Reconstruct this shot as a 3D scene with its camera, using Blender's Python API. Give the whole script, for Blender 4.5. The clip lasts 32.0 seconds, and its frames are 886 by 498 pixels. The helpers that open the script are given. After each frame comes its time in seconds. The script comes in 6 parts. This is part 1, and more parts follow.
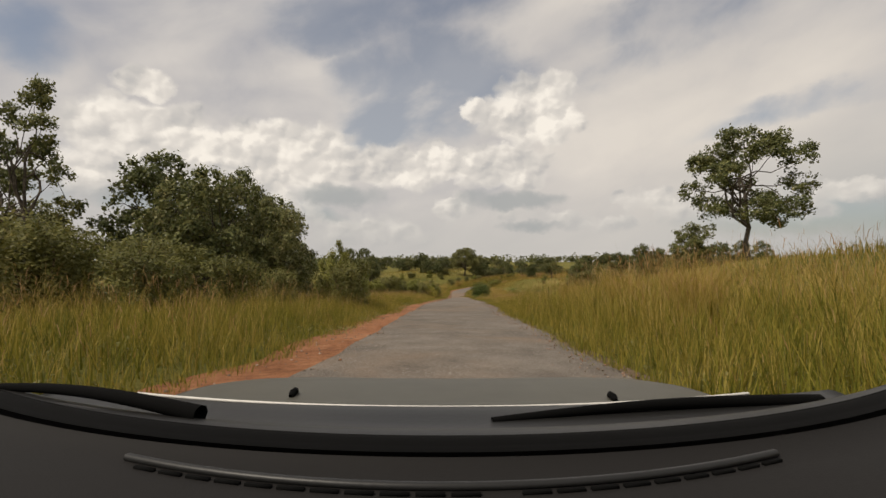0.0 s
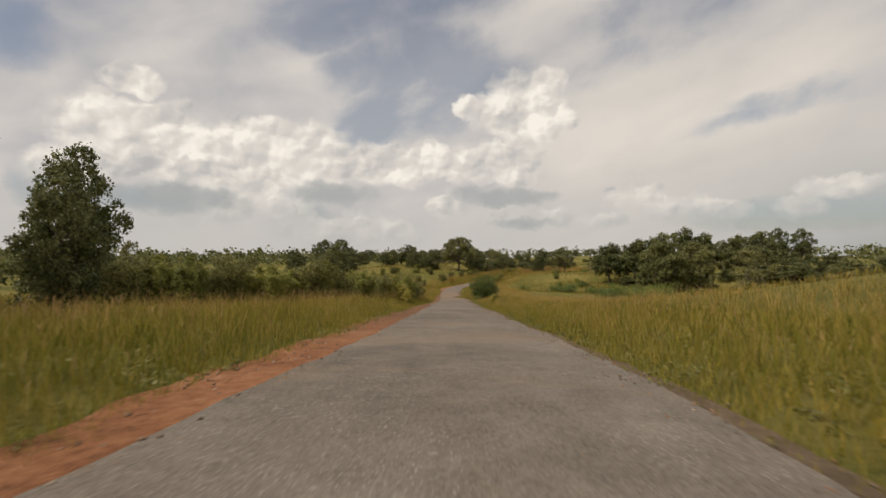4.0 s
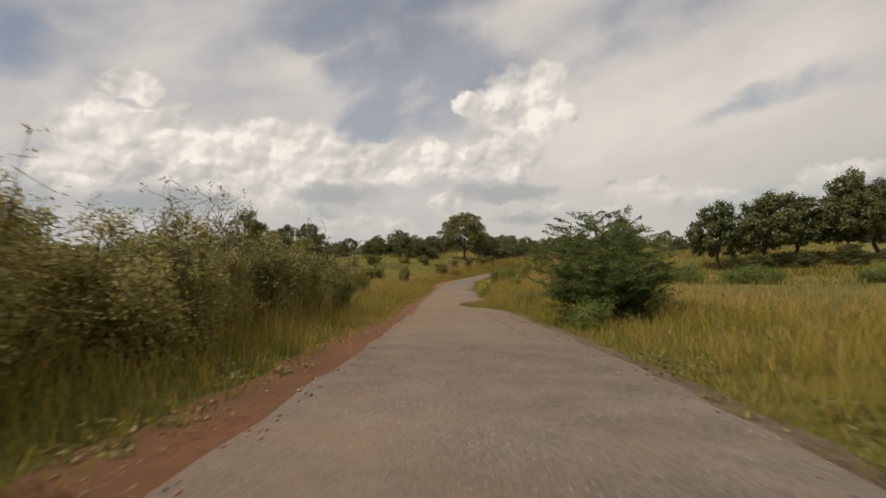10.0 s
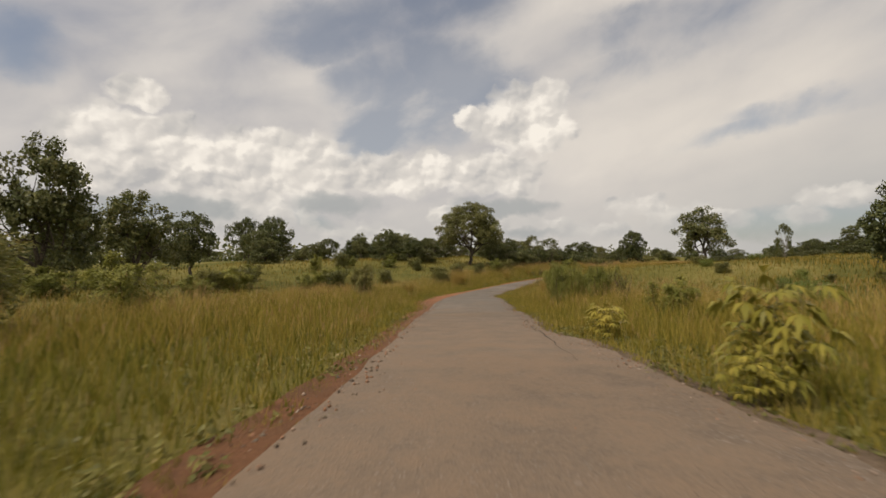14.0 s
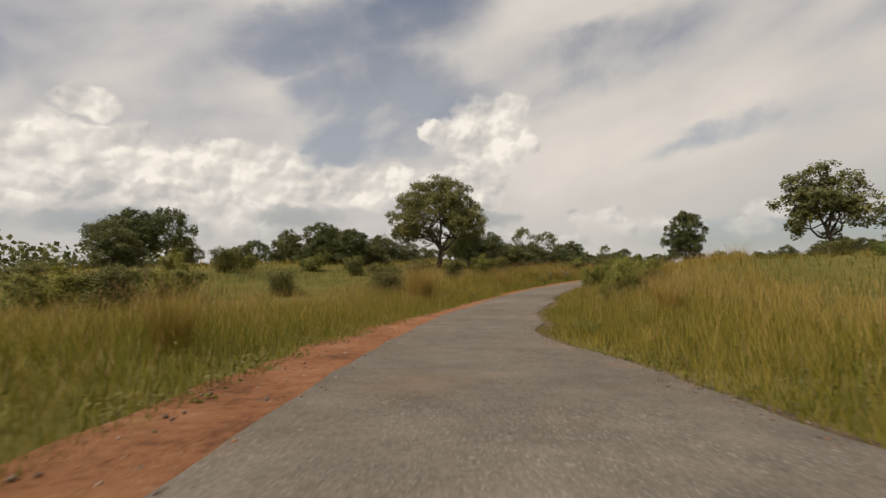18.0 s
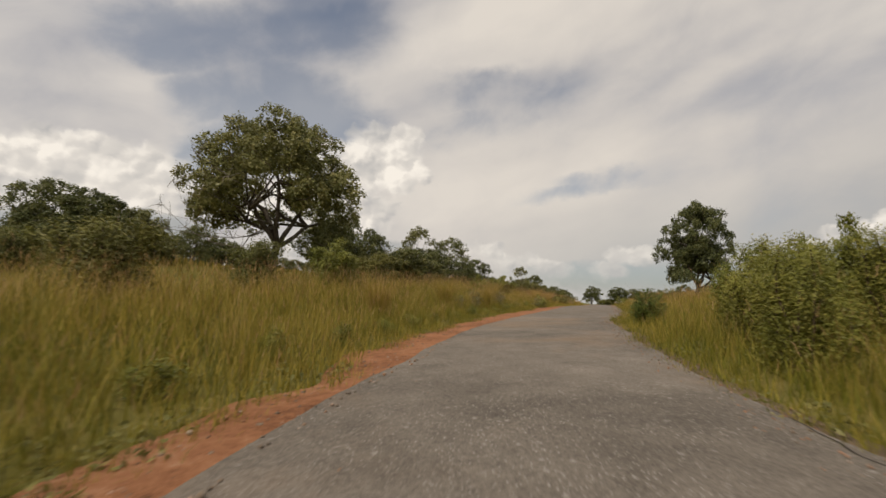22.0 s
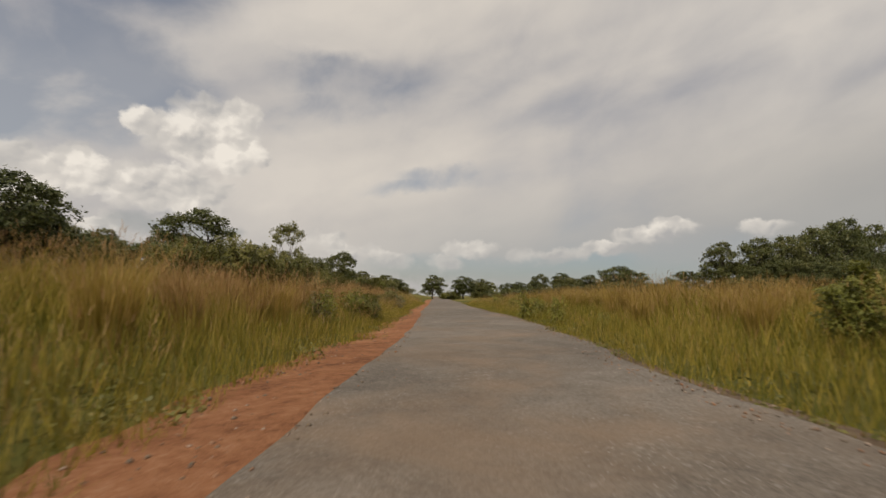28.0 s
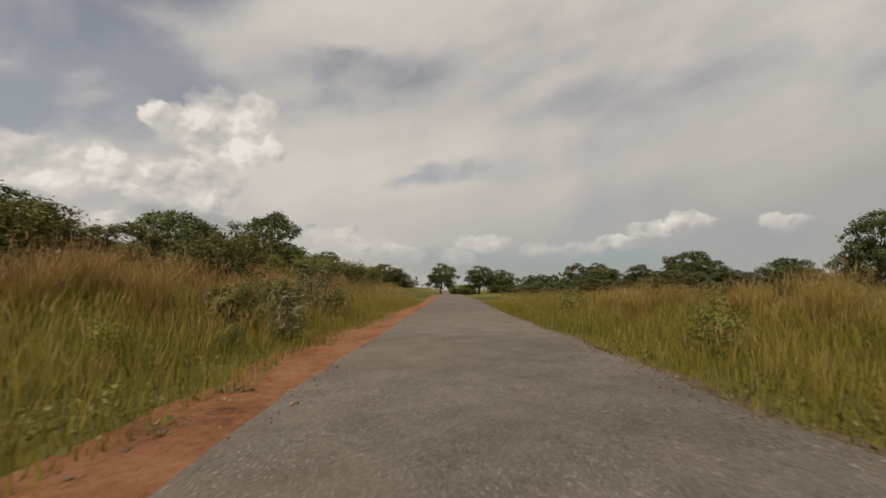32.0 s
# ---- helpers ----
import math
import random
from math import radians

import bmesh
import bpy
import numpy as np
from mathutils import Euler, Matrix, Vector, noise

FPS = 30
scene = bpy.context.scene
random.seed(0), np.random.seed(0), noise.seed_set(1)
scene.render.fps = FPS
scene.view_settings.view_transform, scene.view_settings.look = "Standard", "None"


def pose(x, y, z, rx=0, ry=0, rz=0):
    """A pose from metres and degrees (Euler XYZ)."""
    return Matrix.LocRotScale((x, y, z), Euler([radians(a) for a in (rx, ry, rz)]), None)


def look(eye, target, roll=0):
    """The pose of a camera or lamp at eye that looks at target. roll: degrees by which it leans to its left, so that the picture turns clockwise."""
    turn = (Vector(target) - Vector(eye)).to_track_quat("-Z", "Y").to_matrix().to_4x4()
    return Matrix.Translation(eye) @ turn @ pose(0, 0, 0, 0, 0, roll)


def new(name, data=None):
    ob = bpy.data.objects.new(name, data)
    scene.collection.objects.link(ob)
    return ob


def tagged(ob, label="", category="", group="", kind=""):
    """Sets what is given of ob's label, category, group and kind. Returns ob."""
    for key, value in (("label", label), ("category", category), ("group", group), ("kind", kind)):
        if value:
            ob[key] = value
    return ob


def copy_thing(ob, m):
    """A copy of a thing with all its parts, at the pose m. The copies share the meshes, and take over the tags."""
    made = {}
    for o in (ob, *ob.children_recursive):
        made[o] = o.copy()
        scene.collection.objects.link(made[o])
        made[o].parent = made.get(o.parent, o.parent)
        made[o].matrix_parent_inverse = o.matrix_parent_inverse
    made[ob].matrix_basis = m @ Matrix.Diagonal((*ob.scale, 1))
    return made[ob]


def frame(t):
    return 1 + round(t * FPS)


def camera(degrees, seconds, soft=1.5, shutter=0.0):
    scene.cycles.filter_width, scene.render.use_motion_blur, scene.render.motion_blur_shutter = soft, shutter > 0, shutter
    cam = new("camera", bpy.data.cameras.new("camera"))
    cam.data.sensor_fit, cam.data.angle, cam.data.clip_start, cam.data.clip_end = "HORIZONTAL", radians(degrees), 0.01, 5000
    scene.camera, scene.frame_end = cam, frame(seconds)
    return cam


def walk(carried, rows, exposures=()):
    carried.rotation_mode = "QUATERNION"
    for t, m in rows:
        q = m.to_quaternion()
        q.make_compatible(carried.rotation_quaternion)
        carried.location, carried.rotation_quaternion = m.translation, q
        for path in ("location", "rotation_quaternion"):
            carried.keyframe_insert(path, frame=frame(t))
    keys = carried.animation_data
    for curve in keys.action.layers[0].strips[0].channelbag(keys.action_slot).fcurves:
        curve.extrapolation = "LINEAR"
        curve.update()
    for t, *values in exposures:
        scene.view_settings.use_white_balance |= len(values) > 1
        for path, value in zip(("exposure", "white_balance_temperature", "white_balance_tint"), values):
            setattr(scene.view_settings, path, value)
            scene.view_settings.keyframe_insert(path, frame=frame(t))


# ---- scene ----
cam = camera(85.37, 32.0, soft=1.5, shutter=0.22)
PATH = [
    (0.0, -0.000, 0.000, 1.350, -0.00, 1.47, 0.00),
    (0.034, -0.000, 0.000, 1.350, -0.00, 1.47, 0.00),
    (0.5, 0.023, 5.635, 1.044, 0.06, 1.40, 0.16),
    (1.0, 0.202, 11.384, 0.748, 0.01, 1.72, 0.33),
    (1.5, 0.365, 17.067, 0.437, -0.25, 1.64, -0.09),
    (2.0, 0.535, 22.693, 0.115, -0.28, 1.55, -0.06),
    (2.5, 0.754, 28.254, -0.212, -0.48, 1.55, 0.00),
    (3.0, 0.979, 33.801, -0.542, -0.73, 1.61, 0.26),
    (3.5, 1.216, 39.337, -0.881, -0.89, 1.33, 0.29),
    (4.0, 1.458, 44.864, -1.235, -0.87, 1.15, 0.25),
    (4.5, 1.692, 50.386, -1.602, -0.71, 1.02, 0.31),
    (5.0, 1.907, 55.909, -1.980, -0.51, 0.89, 0.48),
    (5.5, 2.088, 61.439, -2.367, -0.42, 0.78, 0.82),
    (6.0, 2.191, 66.981, -2.754, -0.60, 0.76, 0.80),
    (6.5, 2.309, 72.480, -3.142, -0.84, 0.66, 0.81),
    (7.0, 2.488, 77.940, -3.529, -1.06, 0.55, 0.85),
    (7.5, 2.705, 83.431, -3.913, -1.20, 0.61, 1.04),
    (8.0, 2.958, 88.925, -4.303, -1.29, 0.50, 0.94),
    (8.5, 3.186, 94.435, -4.688, -1.30, 0.65, 1.23),
    (9.0, 3.386, 99.955, -5.067, -1.29, 0.68, 1.63),
    (9.5, 3.530, 105.485, -5.449, -0.95, 0.82, 1.87),
    (10.0, 3.661, 111.051, -5.832, -0.49, 0.87, 1.73),
    (10.5, 3.760, 116.671, -6.214, -0.01, 1.01, 1.75),
    (11.0, 3.795, 122.321, -6.580, 0.39, 1.20, 1.75),
    (11.5, 3.806, 127.939, -6.923, 0.46, 1.28, 1.48),
    (12.0, 3.778, 133.466, -7.229, 0.25, 1.66, 1.26),
    (12.5, 3.758, 138.841, -7.501, 0.11, 2.00, 0.83),
    (13.0, 3.768, 144.039, -7.738, -0.06, 2.11, 0.42),
    (13.5, 3.801, 149.079, -7.944, -0.39, 2.20, 0.62),
    (14.0, 3.940, 154.003, -8.160, -0.64, 2.37, 0.38),
    (14.5, 4.080, 159.022, -8.365, -0.65, 2.56, 0.27),
    (15.0, 4.237, 164.215, -8.562, -0.61, 2.76, 0.26),
    (15.5, 4.407, 169.510, -8.748, -0.69, 2.90, 0.35),
    (16.0, 4.602, 174.818, -8.925, -0.99, 2.98, 0.57),
    (16.5, 4.840, 180.048, -9.093, -1.58, 3.07, 0.98),
    (17.0, 5.147, 185.116, -9.255, -2.44, 3.31, 0.99),
    (17.5, 5.533, 189.990, -9.413, -3.54, 3.43, 1.12),
    (18.0, 5.998, 194.664, -9.559, -4.80, 3.80, 1.11),
    (18.5, 6.553, 199.153, -9.700, -5.83, 3.70, 1.48),
    (19.0, 7.173, 203.526, -9.829, -6.72, 4.03, 1.51),
    (19.5, 7.896, 207.832, -9.934, -7.63, 4.53, 1.64),
    (20.0, 8.719, 212.205, -10.006, -9.05, 4.90, 1.05),
    (20.5, 9.709, 216.706, -10.034, -10.96, 5.52, 0.59),
    (21.0, 10.903, 221.350, -10.019, -13.57, 5.79, -0.19),
    (21.5, 12.285, 226.023, -9.964, -16.05, 6.45, -0.84),
    (22.0, 13.887, 230.624, -9.863, -18.62, 7.08, -1.82),
    (22.5, 15.743, 235.083, -9.719, -21.15, 7.64, -2.32),
    (23.0, 17.843, 239.428, -9.550, -23.90, 7.80, -2.42),
    (23.5, 20.194, 243.570, -9.365, -26.59, 8.35, -2.19),
    (24.0, 22.772, 247.534, -9.187, -29.38, 8.19, -1.63),
    (24.5, 25.454, 251.397, -9.005, -31.69, 8.15, -1.47),
    (25.0, 28.297, 255.147, -8.819, -34.07, 7.95, -1.58),
    (25.5, 31.187, 258.811, -8.623, -35.44, 7.75, -1.88),
    (26.0, 34.111, 262.375, -8.433, -36.20, 7.47, -2.05),
    (26.5, 36.900, 265.953, -8.251, -36.62, 7.17, -2.09),
    (27.0, 39.700, 269.495, -8.079, -36.98, 6.95, -1.39),
    (27.5, 42.502, 273.001, -7.923, -37.26, 6.74, -1.19),
    (28.0, 45.294, 276.465, -7.783, -37.42, 6.53, -1.41),
    (28.5, 48.064, 279.874, -7.662, -37.48, 6.34, -2.14),
    (29.0, 50.820, 283.201, -7.563, -37.44, 6.24, -2.25),
    (29.5, 53.503, 286.499, -7.475, -37.13, 6.10, -2.06),
    (30.0, 56.156, 289.675, -7.396, -36.94, 6.01, -2.30),
    (30.5, 58.613, 292.749, -7.323, -36.66, 6.05, -1.93),
    (31.0, 60.849, 295.679, -7.260, -36.40, 5.77, -2.08),
    (31.5, 62.819, 298.532, -7.201, -35.90, 5.95, -2.05),
    (32.0, 64.846, 301.318, -7.146, -35.88, 5.75, -1.72),
]
walk(cam, [(t, pose(x, y, z, 90 + p, r, w)) for t, x, y, z, w, p, r in PATH],
     exposures=[(0.0, 0.0, 6880, 10), (26.0, 0.0, 6880, 10), (29.0, -0.2, 6880, 10), (32.0, -0.2, 6880, 10)])

# ---- light ----
SUN_EL, SUN_AZ = 52.0, -120.0   # degrees; azimuth from +y towards +x
sun = new("sun", bpy.data.lights.new("sun", "SUN"))
sun.data.energy, sun.data.angle, sun.data.color = 2.75, radians(1.2), (1.0, 0.93, 0.82)
sun_way = Vector((math.sin(radians(SUN_AZ)) * math.cos(radians(SUN_EL)),
                  math.cos(radians(SUN_AZ)) * math.cos(radians(SUN_EL)), math.sin(radians(SUN_EL))))
sun.matrix_world = look((0, 0, 60), Vector((0, 0, 60)) - sun_way)


class Nodes:
    """Short hand for node trees."""

    def __init__(self, tree):
        self.tree = tree
        tree.nodes.clear()

    def add(self, kind):
        return self.tree.nodes.new(kind)

    def put(self, socket, value):
        if isinstance(value, bpy.types.NodeSocket):
            self.tree.links.new(value, socket)
        elif value is not None:
            socket.default_value = value

    def math(self, op, a, b=None, c=None, clamp=False):
        n = self.add("ShaderNodeMath")
        n.operation, n.use_clamp = op, clamp
        for s, v in zip(n.inputs, (a, b, c)):
            self.put(s, v)
        return n.outputs[0]

    def vec(self, x, y, z):
        n = self.add("ShaderNodeCombineXYZ")
        for s, v in zip(n.inputs, (x, y, z)):
            self.put(s, v)
        return n.outputs[0]

    def noise(self, at, scale, detail=4.0, rough=0.55, distortion=0.0):
        n = self.add("ShaderNodeTexNoise")
        self.put(n.inputs["Vector"], at)
        n.inputs["Scale"].default_value, n.inputs["Detail"].default_value = scale, detail
        n.inputs["Roughness"].default_value, n.inputs["Distortion"].default_value = rough, distortion
        return n.outputs["Fac"]

    def step(self, x, lo, hi, a=0.0, b=1.0):
        n = self.add("ShaderNodeMapRange")
        n.interpolation_type = "SMOOTHSTEP"
        for s, v in zip(n.inputs, (x, lo, hi, a, b)):
            self.put(s, v)
        return n.outputs[0]

    def mix(self, f, a, b, blend="MIX"):
        n = self.add("ShaderNodeMix")
        n.data_type, n.blend_type = "RGBA", blend
        self.put(n.inputs[0], f)
        for s, v in ((n.inputs[6], a), (n.inputs[7], b)):
            self.put(s, (*v, 1) if isinstance(v, tuple) and len(v) == 3 else v)
        return n.outputs[2]

    def ramp(self, f, *stops):
        n = self.add("ShaderNodeValToRGB")
        e = n.color_ramp.elements
        while len(e) < len(stops):
            e.new(0.5)
        for k, (at, col) in zip(e, stops):
            k.position, k.color = at, (*col, 1)
        self.put(n.inputs[0], f)
        return n.outputs[0]


# cumulus clouds and gaps of blue: azimuth, elevation, half width, half height in degrees
CUMULUS = [
    (-33.3, 11.6, 4.7, 4.1),
    (-37.3, 8.2, 3.0, 2.6),
    (-28.5, 11.0, 3.7, 4.0),
    (-32.1, 17.5, 2.0, 1.4),
    (-18.6, 12.5, 5.8, 2.5),
    (-14.8, 11.2, 3.8, 3.5),
    (-5.7, 10.8, 5.0, 2.2),
    (-0.9, 12.1, 2.4, 1.7),
    (10.1, 17.0, 4.6, 3.1),
    (13.4, 19.6, 1.8, 1.5),
    (3.9, 17.6, 1.4, 1.1),
    (7.2, 10.9, 4.6, 2.4),
    (1.1, 6.1, 2.4, 1.5),
    (11.1, 4.9, 4.3, 1.1),
    (22.2, 6.7, 2.3, 1.1),
    (28.5, 5.7, 1.8, 0.8),
    (40.2, 6.3, 1.7, 0.9),
    (41.0, 6.8, 2.8, 1.0),
    (59.9, 8.0, 2.5, 0.9),
    (52.4, 5.9, 2.4, 0.9),
    (32.6, 4.9, 3.6, 1.1),
    (71.2, 8.2, 2.1, 0.9),
    (-9.6, 3.4, 5.9, 1.7),
    (-22.7, 8.2, 7.5, 3.7),
    (6.1, 11.3, 3.9, 2.4),
    (-1.6, 11.4, 3.5, 1.6),
    (47.0, 5.7, 2.2, 0.9),
    (24.9, 6.4, 2.0, 1.1),
    (63.0, 8.8, 2.0, 0.9),
    (18.6, 4.1, 3.1, 0.8),
    (-4.3, 3.2, 3.4, 1.3),
    (16.2, 4.1, 2.5, 0.9),
    (56.2, 6.6, 2.0, 0.9),
    (37.2, 4.6, 2.4, 0.9),
    (26.7, 5.6, 2.4, 1.2),
]
GAPS = [
    (-6.4, 16.9, 7.3, 3.4, 0.25),
    (5.5, 21.5, 4.7, 3.3, 0.30),
    (-9.7, 26.9, 11.1, 3.2, 0.10),
    (24.7, 22.7, 11.8, 2.1, 0.28),
    (36.1, 14.6, 8.6, 1.0, 0.20),
    (-15.1, 5.9, 4.4, 1.2, -0.30),
    (-40.8, 20.0, 3.5, 2.8, 0.00),
    (-39.3, 7.4, 2.0, 2.1, 0.00),
    (2.2, 21.6, 10.2, 3.6, 0.00),
    (22.6, 24.6, 9.9, 2.0, 0.00),
    (38.1, 15.2, 6.5, 1.2, 0.05),
    (-5.2, 22.4, 5.2, 3.7, 0.00),
    (50.2, 4.1, 20.2, 1.7, 0.00),
    (-31.2, 6.0, 5.3, 1.1, -0.10),
    (-2.4, 20.5, 9.6, 5.8, 0.00),
    (-1.2, 29.2, 7.1, 3.7, 0.00),
    (-1.4, 23.4, 8.6, 3.9, 0.00),
    (22.6, 25.3, 10.0, 2.1, 0.00),
    (2.0, 31.5, 9.0, 5.0, 0.00),
]
# grey undersides of the clouds
UNDERSIDES = [
    (7.8, 7.2, 7.9, 1.5),
    (-28.2, 6.6, 7.9, 1.9),
    (-12.3, 7.7, 7.1, 1.7),
    (10.4, 4.2, 4.6, 0.9),
    (7.0, 7.4, 4.6, 1.2),
]


def build_sky():
    world = bpy.data.worlds.new("sky")
    scene.world = world
    world.use_nodes = True
    k = Nodes(world.node_tree)
    at = k.add("ShaderNodeTexCoord").outputs["Generated"]
    sep = k.add("ShaderNodeSeparateXYZ")
    k.put(sep.inputs[0], at)
    x, y, z = sep.outputs
    az = k.math("MULTIPLY", k.math("ARCTAN2", x, y), 57.2958)
    el = k.math("MULTIPLY", k.math("ARCSINE", z), 57.2958)
    clear = k.add("ShaderNodeTexSky")
    clear.sky_type, clear.sun_disc = "NISHITA", False
    clear.sun_elevation, clear.sun_rotation, clear.dust_density = radians(SUN_EL), radians(SUN_AZ), 2.0
    blue = k.mix(1.0, clear.outputs[0], (0.085, 0.085, 0.085), "MULTIPLY")
    # field in which the clouds are drawn, billowing at two scales
    flat = k.vec(az, k.math("MULTIPLY", el, 1.2), 0.0)
    n_big, n_small = k.noise(flat, 0.12, 5, 0.6), k.noise(flat, 0.55, 5, 0.6)
    da = k.math("ADD", az, k.math("ADD", k.math("MULTIPLY_ADD", n_big, 1.8, -0.9), k.math("MULTIPLY_ADD", n_small, 1.8, -0.9)))
    n_b2 = k.noise(k.vec(az, k.math("MULTIPLY_ADD", el, 1.2, 57.0), 9.0), 0.12, 5, 0.6)
    n_s2 = k.noise(k.vec(az, k.math("MULTIPLY_ADD", el, 1.2, 91.0), 4.0), 0.55, 5, 0.6)
    de = k.math("ADD", el, k.math("ADD", k.math("MULTIPLY_ADD", n_b2, 1.4, -0.7), k.math("MULTIPLY_ADD", n_s2, 1.5, -0.75)))

    def puffs(scale, shift=0.0):
        v = k.add("ShaderNodeTexVoronoi")
        v.feature = "SMOOTH_F1"
        k.put(v.inputs["Vector"], k.vec(k.math("ADD", da, shift), k.math("MULTIPLY_ADD", de, 1.2, -1.2 * shift), 0.0))
        v.inputs["Scale"].default_value, v.inputs["Smoothness"].default_value = scale, 0.35
        return v.outputs["Distance"]

    puff, puff_s = puffs(0.31), puffs(0.85)
    # side of each billow that faces the sun
    relief = k.math("ADD", k.math("MULTIPLY", k.math("SUBTRACT", puff, puffs(0.31, 0.9)), 1.05), k.math("MULTIPLY", k.math("SUBTRACT", puff_s, puffs(0.85, 0.35)), 0.45))
    swell = k.math("ADD", k.math("MULTIPLY_ADD", puff, -1.15, 0.53), k.math("MULTIPLY_ADD", puff_s, -0.42, 0.19))

    def blob(a0, e0, ra, re, lean=0.0):
        u = k.math("SUBTRACT", da, a0)
        v = k.math("MULTIPLY", k.math("SUBTRACT", k.math("SUBTRACT", de, e0), k.math("MULTIPLY", u, lean)), 1.0 / re)
        u = k.math("MULTIPLY", u, 1.0 / ra)
        return k.math("SUBTRACT", 1.0, k.math("ADD", k.math("MULTIPLY", u, u), k.math("MULTIPLY", v, v)))

    heap = lit = gaps = None
    for a0, e0, ra, re in CUMULUS:
        f = blob(a0, e0, ra * 1.5, re * 1.4)
        top = k.math("ADD", k.math("MULTIPLY", f, 0.35), k.math("MULTIPLY", k.math("SUBTRACT", de, e0), 0.85 / re))
        heap = f if heap is None else k.math("MAXIMUM", heap, f)
        lit = top if lit is None else k.math("MAXIMUM", lit, top)
    for a0, e0, ra, re, lean in GAPS:
        f = k.math("MAXIMUM", blob(a0, e0, ra * 1.35, re * 1.5, lean), 0.0)
        f = k.math("MULTIPLY", f, 0.62) if a0 > 15 and e0 > 10 else f
        gaps = f if gaps is None else k.math("MAXIMUM", gaps, f)
    # veil of high cloud in long leaning bands
    lean_e = k.math("SUBTRACT", el, k.math("MULTIPLY", az, 0.22))
    band = k.noise(k.vec(k.math("MULTIPLY", az, 0.030), k.math("MULTIPLY", lean_e, 0.085), 3.0), 1.0, 3, 0.45, 0.25)
    wisp = k.noise(k.vec(k.math("MULTIPLY", az, 0.10), k.math("MULTIPLY", lean_e, 0.15), 7.0), 1.0, 5, 0.55, 0.3)
    veil = k.math("ADD", k.math("MULTIPLY", band, 0.72), k.math("MULTIPLY", wisp, 0.28))
    rag = k.math("MULTIPLY_ADD", wisp, 2.6, -1.3)
    open_sky = k.step(k.math("ADD", gaps, k.math("MULTIPLY", rag, k.step(gaps, 0.0, 0.5))), 0.0, 1.15)
    cover = k.math("SUBTRACT", k.step(veil, 0.25, 0.5, 0.62, 1.0), k.math("MULTIPLY", open_sky, 0.64), clamp=True)
    cover = k.math("MAXIMUM", cover, k.step(el, 7.0, 0.0, 0.0, 0.90))
    veil_col = k.ramp(veil, (0.34, (0.39, 0.395, 0.44)), (0.48, (0.53, 0.52, 0.53)), (0.60, (0.69, 0.66, 0.635)))
    # brighter and warmer in the long band across the middle of the sky
    warm = k.math("SUBTRACT", k.step(az, -8.0, 30.0, 0.0, 0.48), k.step(az, 42.0, 85.0, 0.0, 0.55), clamp=True)
    veil_col = k.mix(warm, veil_col, (0.74, 0.69, 0.63))
    veil_col = k.mix(k.step(el, 11.0, 1.0, 0.0, 0.75), veil_col, (0.52, 0.515, 0.51))
    veil_col = k.mix(k.math("MULTIPLY", k.step(az, 42.0, 84.0, 0.0, 0.8), k.step(el, 24.0, 10.0, 0.15, 1.0)), veil_col, (0.42, 0.415, 0.405))
    veil_col = k.mix(k.math("MULTIPLY", k.step(el, 17.0, 5.0, 0.0, 0.65), k.step(az, 18.0, 45.0)), veil_col, (0.40, 0.415, 0.425))
    base = k.mix(cover, blue, veil_col)
    # shaded flat undersides
    under = None
    for a0, e0, ra, re in UNDERSIDES:
        f = k.math("MAXIMUM", k.math("ADD", blob(a0, e0, ra, re), k.math("MULTIPLY", swell, 0.6)), 0.0)
        under = f if under is None else k.math("MAXIMUM", under, f)
    # cumulus: billows, lit above, melting into the veil below
    glow = k.math("ADD", k.step(lit, -0.6, 1.1, 0.08, 0.64), k.math("ADD", relief, k.math("MULTIPLY_ADD", n_big, 0.7, -0.35)))
    heap_col = k.ramp(glow, (0.0, (0.45, 0.452, 0.465)), (0.30, (0.58, 0.567, 0.555)), (0.62, (0.72, 0.692, 0.66)), (0.97, (0.96, 0.917, 0.855)))
    # low clouds lie in haze
    heap_col = k.mix(k.step(el, 10.0, 3.5, 0.0, 0.62), heap_col, (0.53, 0.527, 0.52))
    full = k.math("MULTIPLY_ADD", swell, k.step(el, 10.0, 6.0, 0.65, 1.5), heap)
    solid = k.math("MULTIPLY", k.step(full, 0.0, k.math("ADD", k.step(lit, -0.3, 0.7, 0.85, 0.42), k.step(el, 10.0, 6.0, 0.0, 0.4)), 0.0, 0.86), k.step(lit, -1.7, 0.0))
    final = k.mix(solid, base, heap_col)
    final = k.mix(k.step(under, 0.0, 0.9, 0.0, 0.78), final, (0.36, 0.385, 0.40))
    # ground side of the sky
    final = k.mix(k.step(z, -0.01, -0.08), final, (0.12, 0.12, 0.07))
    bg = k.add("ShaderNodeBackground")
    k.put(bg.inputs["Color"], final)
    bg.inputs["Strength"].default_value = 1.0
    k.put(k.add("ShaderNodeOutputWorld").inputs["Surface"], bg.outputs[0])


build_sky()


# ---- materials ----
def material(name, rough=0.8, spec=0.3):
    m = bpy.data.materials.new(name)
    m.use_nodes = True
    k = Nodes(m.node_tree)
    b = k.add("ShaderNodeBsdfPrincipled")
    b.inputs["Roughness"].default_value, b.inputs["Specular IOR Level"].default_value = rough, spec
    o = k.add("ShaderNodeOutputMaterial")
    k.put(o.inputs["Surface"], b.outputs[0])
    return m, k, b, o


